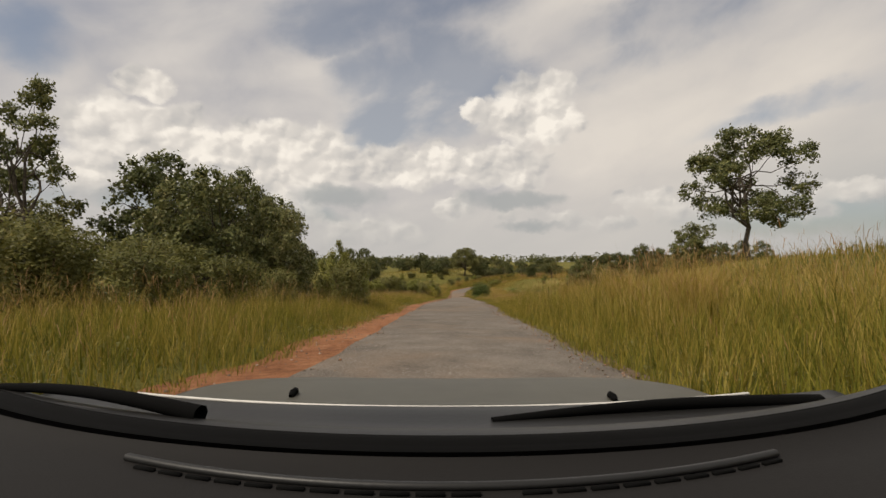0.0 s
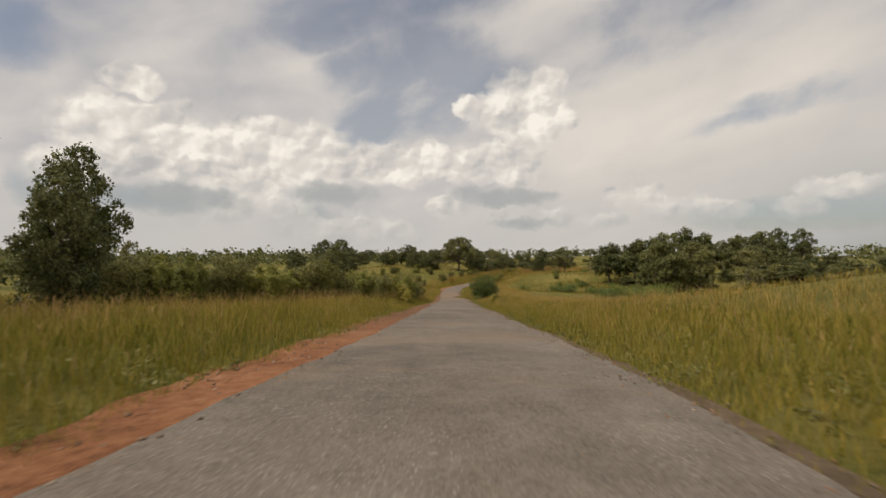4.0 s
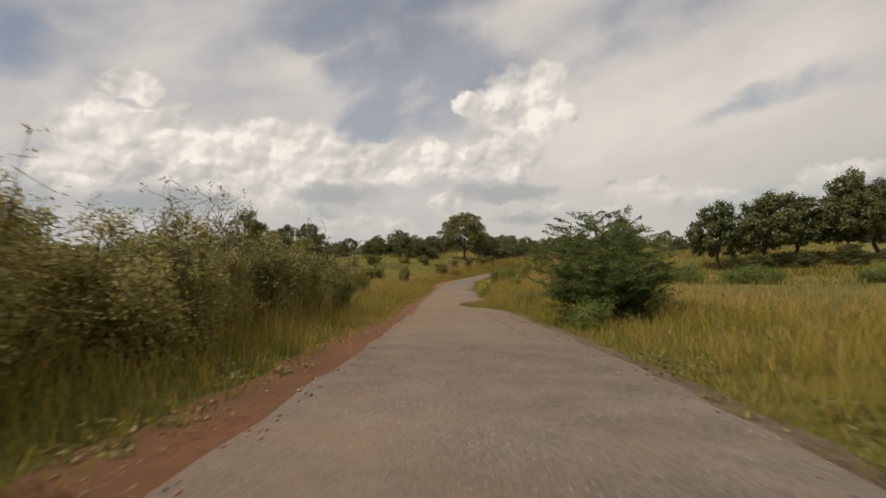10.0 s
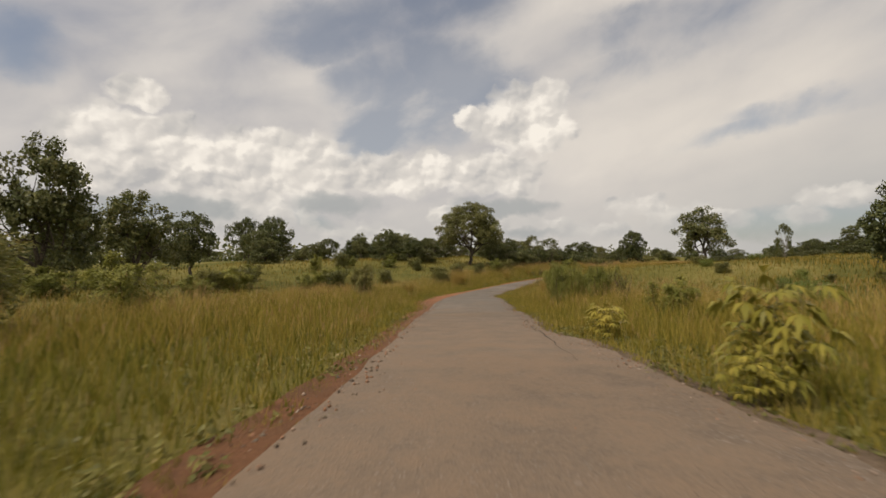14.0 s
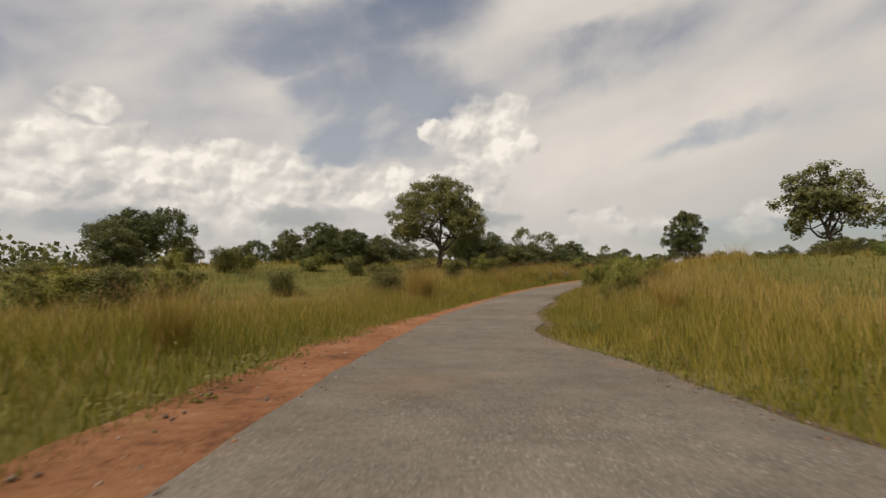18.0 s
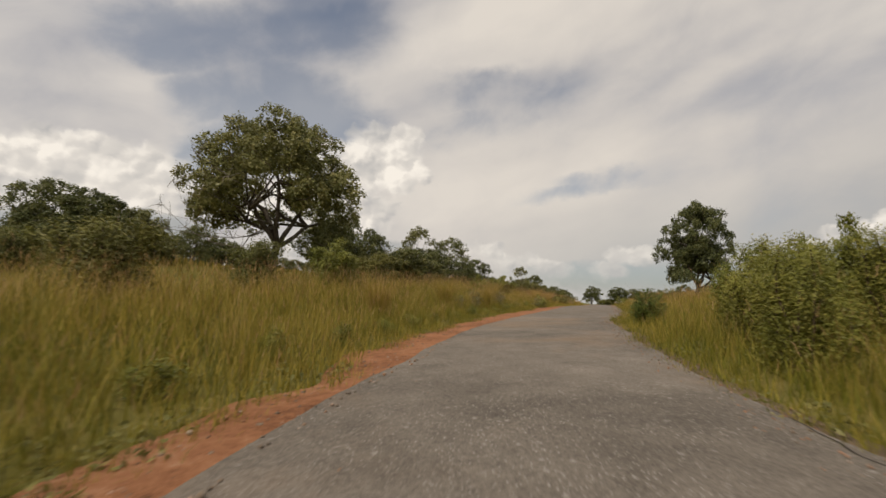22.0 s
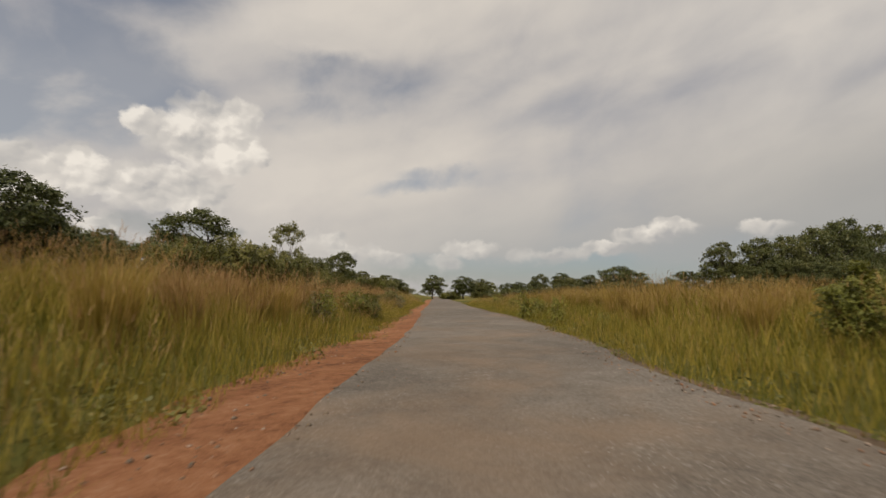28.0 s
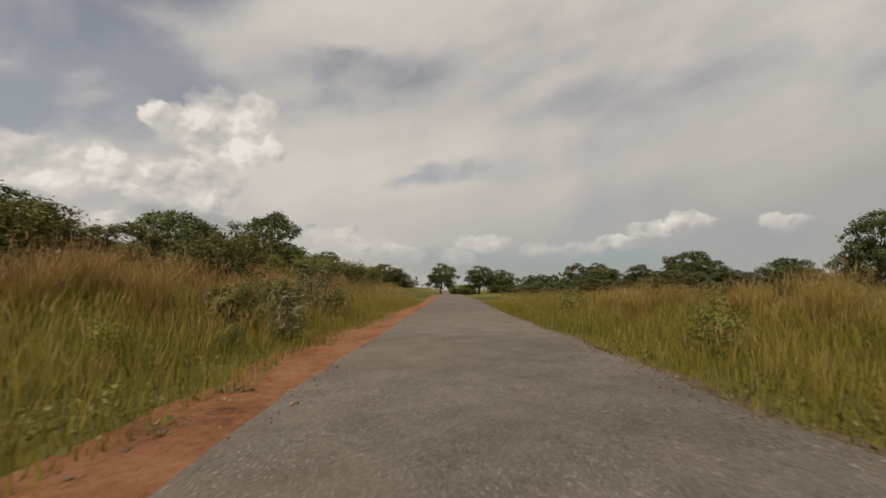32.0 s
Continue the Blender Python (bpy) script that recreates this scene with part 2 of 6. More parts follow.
def bump(k, b, height, strength, dist):
    n = k.add("ShaderNodeBump")
    n.inputs["Strength"].default_value, n.inputs["Distance"].default_value = strength, dist
    k.put(n.inputs["Height"], height)
    k.put(b.inputs["Normal"], n.outputs[0])


def leafy(name, stops, rough=0.55, through_light=0.35, gain=1.35):
    """Foliage: colour by leaf and by thing, some light let through."""
    m, k, b, o = material(name, rough, 0.25)
    geo = k.add("ShaderNodeNewGeometry")
    info = k.add("ShaderNodeObjectInfo")
    f = k.math("ADD", k.math("MULTIPLY", geo.outputs["Random Per Island"], 0.5), k.math("MULTIPLY_ADD", info.outputs["Random"], 0.3, 0.1))
    patch = k.math("ADD", k.math("MULTIPLY", k.noise(geo.outputs["Position"], 0.35, 2), 0.5), k.math("MULTIPLY", k.noise(geo.outputs["Position"], 1.5, 2), 0.5))
    f = k.math("ADD", f, k.math("MULTIPLY_ADD", patch, 1.1, -0.55), clamp=True)
    col = k.ramp(f, *((at, tuple(min(c * gain * w, 0.5) for c, w in zip(rgb, (1.07, 0.97, 1.08)))) for at, rgb in stops))
    k.put(b.inputs["Base Color"], col)
    t = k.add("ShaderNodeBsdfTranslucent")
    k.put(t.inputs["Color"], col)
    mx = k.add("ShaderNodeMixShader")
    mx.inputs[0].default_value = through_light
    k.put(mx.inputs[1], b.outputs[0])
    k.put(mx.inputs[2], t.outputs[0])
    k.put(o.inputs["Surface"], mx.outputs[0])
    return m


def make_ground_mat():
    m, k, b, o = material("grassy_earth", 0.95, 0.1)
    p = k.add("ShaderNodeTexCoord").outputs["Object"]
    n1, n2, n3 = k.noise(p, 0.045, 5, 0.6), k.noise(p, 0.5, 5, 0.65), k.noise(p, 7.0, 5, 0.7)
    f = k.math("ADD", k.math("MULTIPLY", n1, 0.55), k.math("ADD", k.math("MULTIPLY", n2, 0.3), k.math("MULTIPLY", n3, 0.25)))
    col = k.ramp(f, (0.36, (0.055, 0.062, 0.017)), (0.48, (0.11, 0.108, 0.027)), (0.58, (0.185, 0.16, 0.044)), (0.7, (0.26, 0.21, 0.075)))
    k.put(b.inputs["Base Color"], col)
    bump(k, b, k.math("ADD", n2, n3), 0.8, 0.25)
    return m


def make_road_mat():
    m, k, b, o = material("worn_asphalt", 0.88, 0.22)
    p = k.add("ShaderNodeTexCoord").outputs["Object"]
    big, mid = k.noise(p, 0.16, 5, 0.6), k.noise(p, 1.3, 5, 0.65)
    fine, grain = k.noise(p, 21.0, 5, 0.75), k.noise(p, 70.0, 3, 0.7)

    def chips(scale, lo, hi):
        v = k.add("ShaderNodeTexVoronoi")
        k.put(v.inputs["Vector"], p)
        v.inputs["Scale"].default_value = scale
        v.inputs["Randomness"].default_value = 1.0
        return k.step(v.outputs["Distance"], 0.36, 0.16), k.step(v.outputs["Color"], lo, hi)

    chip, some = chips(24.0, 0.50, 0.75)
    lump, few = chips(9.0, 0.72, 0.9)
    wear = k.step(k.noise(p, 0.5, 4, 0.6), 0.40, 0.60)
    f = k.math("ADD", k.math("MULTIPLY", big, 0.40), k.math("MULTIPLY", mid, 0.35))
    f = k.math("ADD", f, k.math("ADD", k.math("MULTIPLY", fine, 0.75), k.math("MULTIPLY", grain, 0.45)))
    col = k.ramp(f, (0.72, (0.055, 0.047, 0.040)), (0.92, (0.130, 0.110, 0.091)), (1.0, (0.170, 0.145, 0.121)), (1.0, (0.170, 0.145, 0.121)))
    col = k.mix(k.step(f, 0.98, 1.22), col, (0.275, 0.24, 0.203))
    pale = k.math("MULTIPLY", k.math("MULTIPLY", chip, some), k.math("MULTIPLY_ADD", wear, 0.7, 0.28))
    col = k.mix(pale, col, (0.40, 0.375, 0.345))
    pale = k.math("MULTIPLY", k.math("MULTIPLY", lump, few), k.math("MULTIPLY_ADD", wear, 0.6, 0.2))
    col = k.mix(pale, col, (0.34, 0.315, 0.29))
    dust = k.step(k.noise(p, 0.23, 5, 0.65, 0.5), 0.46, 0.74)
    col = k.mix(k.math("MULTIPLY", dust, 0.58), col, (0.25, 0.17, 0.11))
    # red dust washed over one stretch of the road
    sep = k.add("ShaderNodeSeparateXYZ")
    k.put(sep.inputs[0], p)
    film = k.math("MULTIPLY", k.step(sep.outputs[1], 108.0, 135.0), k.step(sep.outputs[1], 190.0, 165.0))
    film = k.math("MULTIPLY", film, k.step(k.math("ADD", k.math("MULTIPLY", mid, 0.5), k.math("MULTIPLY", fine, 0.5)), 0.35, 0.62, 0.35, 0.9))
    col = k.mix(film, col, (0.23, 0.158, 0.105))
    k.put(b.inputs["Base Color"], col)
    h = k.math("ADD", k.math("MULTIPLY", chip, 0.5), k.math("ADD", fine, k.math("MULTIPLY", mid, 1.5)))
    bump(k, b, h, 0.7, 0.025)
    return m


def make_soil_mat():
    m, k, b, o = material("red_laterite", 0.95, 0.1)
    p = k.add("ShaderNodeTexCoord").outputs["Object"]
    n1, n2, n3 = k.noise(p, 0.6, 5, 0.65), k.noise(p, 5.0, 6, 0.7), k.noise(p, 30.0, 4, 0.7)
    f = k.math("ADD", k.math("MULTIPLY", n1, 0.45), k.math("ADD", k.math("MULTIPLY", n2, 0.40), k.math("MULTIPLY", n3, 0.32)))
    f = k.math("MULTIPLY_ADD", f, 1.0, -0.05)
    col = k.ramp(f, (0.40, (0.11, 0.052, 0.03)), (0.51, (0.29, 0.128, 0.064)), (0.60, (0.38, 0.178, 0.092)), (0.70, (0.46, 0.28, 0.18)))
    # browner and full of litter in the middle stretch
    sep = k.add("ShaderNodeSeparateXYZ")
    k.put(sep.inputs[0], p)
    brown = k.math("MULTIPLY", k.step(sep.outputs[1], 52.0, 75.0), k.step(sep.outputs[1], 205.0, 180.0))
    col = k.mix(k.math("MULTIPLY", brown, k.step(n1, 0.3, 0.6, 0.4, 0.95)), col, k.mix(n3, (0.085, 0.05, 0.03), (0.24, 0.125, 0.07)))
    k.put(b.inputs["Base Color"], col)
    bump(k, b, k.math("ADD", n2, n3), 0.9, 0.06)
    return m


def make_grit_mat():
    m, k, b, o = material("brown_grit", 0.95, 0.1)
    p = k.add("ShaderNodeTexCoord").outputs["Object"]
    n1, n2, n3 = k.noise(p, 0.5, 5, 0.65), k.noise(p, 4.0, 6, 0.7), k.noise(p, 34.0, 4, 0.7)
    f = k.math("ADD", k.math("MULTIPLY", n1, 0.4), k.math("ADD", k.math("MULTIPLY", n2, 0.35), k.math("MULTIPLY", n3, 0.3)))
    col = k.ramp(f, (0.38, (0.075, 0.055, 0.036)), (0.5, (0.16, 0.115, 0.078)), (0.62, (0.23, 0.165, 0.115)), (0.75, (0.31, 0.25, 0.19)))
    k.put(b.inputs["Base Color"], col)
    bump(k, b, k.math("ADD", n2, n3), 0.9, 0.05)
    return m


def make_stone_mat():
    m, k, b, o = material("loose_stone", 0.9, 0.2)
    geo = k.add("ShaderNodeNewGeometry")
    col = k.ramp(geo.outputs["Random Per Island"], (0.0, (0.11, 0.085, 0.065)), (0.4, (0.20, 0.15, 0.11)), (0.7, (0.30, 0.15, 0.085)), (1.0, (0.37, 0.30, 0.24)))
    k.put(b.inputs["Base Color"], col)
    return m


def make_bark_mat(name, a, c):
    m, k, b, o = material(name, 0.92, 0.15)
    p = k.add("ShaderNodeTexCoord").outputs["Object"]
    n = k.noise(p, 11.0, 5, 0.7)
    w = k.noise(p, 3.0, 5, 0.7, 1.0)
    k.put(b.inputs["Base Color"], k.mix(k.step(k.math("ADD", n, w), 0.75, 1.25), a, c))
    bump(k, b, k.math("ADD", n, w), 0.8, 0.04)
    return m


GROUND, ROAD, SOIL, GRIT, STONE = make_ground_mat(), make_road_mat(), make_soil_mat(), make_grit_mat(), make_stone_mat()
BARK = make_bark_mat("grey_bark", (0.045, 0.036, 0.028), (0.15, 0.125, 0.10))
BARK_PALE = make_bark_mat("pale_bark", (0.12, 0.10, 0.08), (0.30, 0.27, 0.22))
TWIG = make_bark_mat("shrub_twig", (0.07, 0.05, 0.03), (0.17, 0.13, 0.08))
LEAF_DARK = leafy("dark_leaf", ((0.0, (0.030, 0.042, 0.015)), (0.45, (0.068, 0.084, 0.027)), (0.8, (0.135, 0.143, 0.047)), (1.0, (0.23, 0.21, 0.085))), 0.42, 0.28, 1.55)
LEAF_OLIVE = leafy("olive_leaf", ((0.0, (0.045, 0.056, 0.018)), (0.5, (0.098, 0.112, 0.034)), (0.85, (0.165, 0.165, 0.055)), (1.0, (0.24, 0.205, 0.085))), 0.45, 0.30, 1.6)
LEAF_BRIGHT = leafy("bright_leaf", ((0.0, (0.05, 0.068, 0.012)), (0.5, (0.125, 0.142, 0.026)), (0.85, (0.20, 0.20, 0.040)), (1.0, (0.27, 0.245, 0.065))), 0.5, 0.3, 1.5)
LEAF_SOFT = leafy("feathery_leaf", ((0.0, (0.022, 0.05, 0.013)), (0.5, (0.066, 0.092, 0.019)), (1.0, (0.13, 0.15, 0.032))), 0.55, 0.35, 2.0)
LEAF_DRY = leafy("dry_scrub_leaf", ((0.0, (0.08, 0.085, 0.022)), (0.5, (0.155, 0.15, 0.038)), (0.85, (0.23, 0.20, 0.06)), (1.0, (0.31, 0.25, 0.11))), 0.55, 0.3, 1.6)
LEAF_DULL = leafy("dull_leaf", ((0.0, (0.045, 0.054, 0.015)), (0.5, (0.10, 0.108, 0.028)), (0.85, (0.165, 0.16, 0.045)), (1.0, (0.24, 0.20, 0.075))), 0.5, 0.3, 1.55)


def grassy(name, lush, dry, through_light=0.33):
    """Blades of grass: colour by blade, running from lush to dry in wide drifts over the land."""
    m, k, b, o = material(name, 0.6, 0.2)
    geo = k.add("ShaderNodeNewGeometry")
    at = geo.outputs["Position"]
    r = geo.outputs["Random Per Island"]
    drift = k.math("ADD", k.math("MULTIPLY", k.noise(at, 0.055, 3, 0.5), 0.6), k.math("MULTIPLY", k.noise(at, 0.33, 3, 0.6), 0.4))
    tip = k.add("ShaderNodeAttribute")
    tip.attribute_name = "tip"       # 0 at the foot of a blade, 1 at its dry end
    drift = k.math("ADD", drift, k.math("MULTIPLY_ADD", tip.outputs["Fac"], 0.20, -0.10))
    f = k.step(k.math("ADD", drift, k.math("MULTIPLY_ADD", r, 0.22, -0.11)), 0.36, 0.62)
    lush, dry = ([(at, (rgb[0] * 1.02, rgb[1] * 0.975, rgb[2])) for at, rgb in stops] for stops in (lush, dry))
    col = k.mix(f, k.ramp(r, *lush), k.ramp(r, *dry))
    k.put(b.inputs["Base Color"], col)
    t = k.add("ShaderNodeBsdfTranslucent")
    k.put(t.inputs["Color"], col)
    mx = k.add("ShaderNodeMixShader")
    mx.inputs[0].default_value = through_light
    k.put(mx.inputs[1], b.outputs[0])
    k.put(mx.inputs[2], t.outputs[0])
    k.put(o.inputs["Surface"], mx.outputs[0])
    return m


LEAF_PALE = leafy("pale_leaf", ((0.0, (0.08, 0.092, 0.032)), (0.5, (0.165, 0.175, 0.075)), (1.0, (0.30, 0.29, 0.17))), 0.6, 0.2, 1.0)
LEAF_YELLOW = leafy("yellow_green_leaf", ((0.0, (0.08, 0.095, 0.014)), (0.5, (0.18, 0.175, 0.028)), (1.0, (0.33, 0.27, 0.05))), 0.45, 0.3, 1.5)
GRASS_GREEN = grassy("green_grass", ((0.0, (0.095, 0.108, 0.015)), (0.5, (0.185, 0.188, 0.026)), (1.0, (0.28, 0.26, 0.042))),
                     ((0.0, (0.15, 0.14, 0.022)), (0.5, (0.275, 0.235, 0.038)), (1.0, (0.40, 0.315, 0.066))))
GRASS_STRAW = grassy("straw_grass", ((0.0, (0.18, 0.155, 0.026)), (0.5, (0.31, 0.245, 0.044)), (1.0, (0.44, 0.33, 0.08))),
                     ((0.0, (0.26, 0.19, 0.04)), (0.5, (0.42, 0.305, 0.075)), (1.0, (0.57, 0.43, 0.15))))
GRASS_HEAD = grassy("seed_head", ((0.0, (0.20, 0.135, 0.05)), (0.5, (0.32, 0.22, 0.085)), (1.0, (0.45, 0.33, 0.15))),
                    ((0.0, (0.27, 0.15, 0.06)), (0.5, (0.41, 0.25, 0.105)), (1.0, (0.56, 0.39, 0.20))))
GRASS_RUSSET = grassy("russet_grass", ((0.0, (0.19, 0.138, 0.036)), (0.5, (0.30, 0.21, 0.06)), (1.0, (0.42, 0.30, 0.11))),
                      ((0.0, (0.24, 0.155, 0.048)), (0.5, (0.37, 0.245, 0.085)), (1.0, (0.52, 0.37, 0.16))))
FIELD_GRASS = grassy("field_grass", ((0.0, (0.075, 0.085, 0.015)), (0.5, (0.145, 0.145, 0.024)), (1.0, (0.24, 0.205, 0.042))),
                     ((0.0, (0.16, 0.13, 0.025)), (0.5, (0.28, 0.215, 0.042)), (1.0, (0.41, 0.30, 0.085))))


# ---- mesh helpers ----
def mesh_np(name, verts, quads, mat, tris=None, smooth=False, tips=None):
    me = bpy.data.meshes.new(name)
    verts = np.asarray(verts, dtype=np.float32)
    quads = np.asarray(quads, dtype=np.int32).reshape(-1, 4)
    tris = np.zeros((0, 3), dtype=np.int32) if tris is None else np.asarray(tris, dtype=np.int32).reshape(-1, 3)
    nq, nt = len(quads), len(tris)
    me.vertices.add(len(verts))
    me.vertices.foreach_set("co", verts.ravel())
    me.loops.add(nq * 4 + nt * 3)
    me.loops.foreach_set("vertex_index", np.concatenate([quads.ravel(), tris.ravel()]))
    me.polygons.add(nq + nt)
    me.polygons.foreach_set("loop_start", np.concatenate([np.arange(nq) * 4, nq * 4 + np.arange(nt) * 3]).astype(np.int32))
    if smooth:
        me.polygons.foreach_set("use_smooth", np.ones(nq + nt, dtype=bool))
    me.update(calc_edges=True)
    me.materials.append(mat)
    if tips is not None:
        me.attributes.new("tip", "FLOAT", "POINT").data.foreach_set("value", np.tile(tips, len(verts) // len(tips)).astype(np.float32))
    return me


def piece(name, me, parent=None, label=""):
    ob = new(name, me)
    if parent is not None:
        ob.parent = parent
    return tagged(ob, label)


def leaf_quads(at, size, rng, up=0.35, slim=0.5, face=None, axis=None):
    """One folded diamond leaf at each place, turned more or less outwards where a facing is given."""
    n = len(at)
    a = rng.normal(size=(n, 3))
    a[:, 2] *= 0.7
    if axis is not None:
        a = axis + a * 0.4
    a /= np.linalg.norm(a, axis=1, keepdims=True)
    b = rng.normal(size=(n, 3)) * np.array([1, 1, 0.6]) + np.array([0, 0, up])
    if face is not None:
        b = np.cross(face * 1.7 + np.array([0, 0, 0.5]) + rng.normal(size=(n, 3)) * 0.55, a)
    c = b if face is not None else np.cross(a, b)
    c = c / (np.linalg.norm(c, axis=1, keepdims=True) + 1e-9)
    nrm = np.cross(c, a)
    s = (size * rng.uniform(0.65, 1.3, n))[:, None]
    v = np.empty((n, 4, 3))
    v[:, 0], v[:, 2] = at - a * s * 0.5, at + a * s * 0.5 - nrm * s * 0.12
    v[:, 1], v[:, 3] = at + c * s * slim * 0.5 + nrm * s * 0.08, at - c * s * slim * 0.5 + nrm * s * 0.08
    return v.reshape(-1, 3), np.arange(n * 4).reshape(n, 4)


def tube(points, radii, sides=6):
    points = np.asarray(points, float)
    n = len(points)
    tang = np.gradient(points, axis=0)
    tang /= np.linalg.norm(tang, axis=1, keepdims=True) + 1e-9
    ref = np.where(np.abs(tang[:, 2:3]) > 0.9, np.array([[1.0, 0, 0]]), np.array([[0, 0, 1.0]]))
    u = np.cross(tang, ref)
    u /= np.linalg.norm(u, axis=1, keepdims=True) + 1e-9
    w = np.cross(tang, u)
    ang = np.arange(sides) * 2 * np.pi / sides
    v = points[:, None] + np.asarray(radii)[:, None, None] * (np.cos(ang)[None, :, None] * u[:, None] + np.sin(ang)[None, :, None] * w[:, None])
    i, j = np.meshgrid(np.arange(n - 1), np.arange(sides), indexing="ij")
    k = (j + 1) % sides
    q = np.stack([i * sides + j, i * sides + k, (i + 1) * sides + k, (i + 1) * sides + j], -1).reshape(-1, 4)
    return v.reshape(-1, 3), q


def joined(bits):
    vs, qs, base = [], [], 0
    for v, q in bits:
        vs.append(v)
        qs.append(q + base)
        base += len(v)
    return np.concatenate(vs), np.concatenate(qs)


def bend(a, b, rng, n=6, wob=0.08, sag=0.0):
    a, b = np.asarray(a, float), np.asarray(b, float)
    t = np.linspace(0, 1, n)[:, None]
    p = a + (b - a) * t
    d = np.linalg.norm(b - a)
    off = np.cumsum(rng.normal(size=(n, 3)) * wob * d / n ** 0.5, axis=0) * np.sin(np.pi * t)
    p = p + off
    p[:, 2] += sag * d * np.sin(np.pi * t[:, 0])
    return p


# ---- the lie of the land ----
ROAD_LINE = [
    (-1.60, -89.99, 2.00, -0.002),
    (-0.53, -30.00, 1.20, -0.002),
    (-0.00, 0.00, -0.00, -0.002),
    (0.53, 22.69, -1.24, -0.002),
    (1.46, 44.86, -2.58, -0.006),
    (2.19, 66.98, -4.10, -0.013),
    (2.96, 88.93, -5.65, -0.020),
    (3.66, 111.05, -7.18, -0.030),
    (3.78, 133.47, -8.58, -0.020),
    (3.94, 154.00, -9.51, -0.007),
    (4.60, 174.82, -10.28, -0.011),
    (6.00, 194.66, -10.91, -0.022),
    (8.72, 212.20, -11.36, -0.016),
    (13.89, 230.62, -11.21, 0.027),
    (22.77, 247.53, -10.54, 0.032),
    (34.11, 262.37, -9.78, 0.031),
    (45.29, 276.46, -9.13, 0.029),
    (56.16, 289.67, -8.75, 0.037),
    (64.85, 301.32, -8.50, 0.032),
    (82.79, 325.36, -8.00, 0.019),
    (136.62, 397.49, -6.30, 0.000),
    (256.24, 557.77, -2.50, 0.000),
]
# sideways limits of the tarmac: arc length, left, right
EDGES = [
    (-90, -2.50, 2.60),
    (9, -2.35, 2.60),
    (32, -2.68, 2.85),
    (44, -2.85, 2.85),
    (60, -2.45, 2.85),
    (76, -2.32, 2.88),
    (97, -2.24, 2.82),
    (112, -2.00, 2.85),
    (131, -1.74, 3.40),
    (153, -1.48, 3.10),
    (163, -1.33, 3.38),
    (178, -1.55, 3.50),
    (193, -1.98, 3.65),
    (200, -2.25, 3.72),
    (213, -2.40, 2.75),
    (221, -2.40, 2.75),
    (229, -1.98, 3.46),
    (237, -2.10, 3.30),
    (252, -1.85, 3.60),
    (266, -1.60, 4.10),
    (279, -1.27, 4.10),
    (290, -1.65, 3.80),
    (304, -1.98, 3.38),
    (319, -1.88, 3.60),
    (328, -2.00, 3.50),
    (430, -2.30, 3.00),
]
# widths of the bare earth beside it: arc length, left, right
VERGE = [(-90, 1.2, 0.15), (20, 1.3, 0.15), (42, 1.7, 0.15), (52, 1.1, 0.10), (75, 1.15, 0.10), (97, 1.4, 0.10), (115, 1.0, 0.17),
         (131, 1.0, 0.15), (150, 0.6, 0.20), (162, 0.25, 0.20), (178, 0.5, 0.15), (193, 1.3, 0.15), (212, 1.35, 0.15), (228, 1.2, 0.10),
         (237, 1.9, 0.10), (252, 1.9, 0.10), (270, 2.0, 0.10), (281, 2.0, 0.10), (304, 1.7, 0.10), (319, 1.4, 0.15), (335, 1.2, 0.10), (430, 1.0, 0.10)]



def spline(rows, per=12):
    p = np.asarray(rows, float)
    p = np.vstack([2 * p[0] - p[1], p, 2 * p[-1] - p[-2]])
    out = []
    for i in range(1, len(p) - 2):
        a, b, c, d = p[i - 1], p[i], p[i + 1], p[i + 2]
        for t in np.linspace(0, 1, per, endpoint=False):
            out.append(0.5 * (2 * b + (c - a) * t + (2 * a - 5 * b + 4 * c - d) * t * t + (3 * b - a - 3 * c + d) * t ** 3))
    out.append(p[-2])
    return np.array(out)


LINE = spline(ROAD_LINE)
ARC = np.concatenate([[0], np.cumsum(np.linalg.norm(np.diff(LINE[:, :2], axis=0), axis=1))])
ARC -= ARC[np.argmin(np.hypot(LINE[:, 0], LINE[:, 1]))]      # 0 at the start of the drive
S_MIN, S_MAX = ARC[0], ARC[-1]
TANG = np.gradient(LINE[:, :2], axis=0)
TANG /= np.linalg.norm(TANG, axis=1, keepdims=True)


def along(s):
    """Centre line at arc length s: x, y, z, bank, and the way to the right."""
    s = np.asarray(s, float)
    x, y, z, bank = (np.interp(s, ARC, LINE[:, i]) for i in range(4))
    tx, ty = np.interp(s, ARC, TANG[:, 0]), np.interp(s, ARC, TANG[:, 1])
    n = np.hypot(tx, ty)
    return x, y, z, bank, ty / n, -tx / n


def table(rows, s, col):
    return np.interp(s, [r[0] for r in rows], [r[col] for r in rows])


def smooth01(x, lo, hi):
    t = np.clip((x - lo) / (hi - lo), 0, 1)
    return t * t * (3 - 2 * t)


def waves(x, y, scale, seed):
    """Smooth made-up unevenness, about -1 to 1."""
    rng = np.random.default_rng(seed)
    out = 0.0
    for i in range(5):
        a, ph, f = rng.uniform(0, 6.28), rng.uniform(0, 6.28), rng.uniform(0.6, 1.8) / scale
        out = out + np.sin((x * np.cos(a) + y * np.sin(a)) * f * 6.28 + ph)
    return out / 3.0


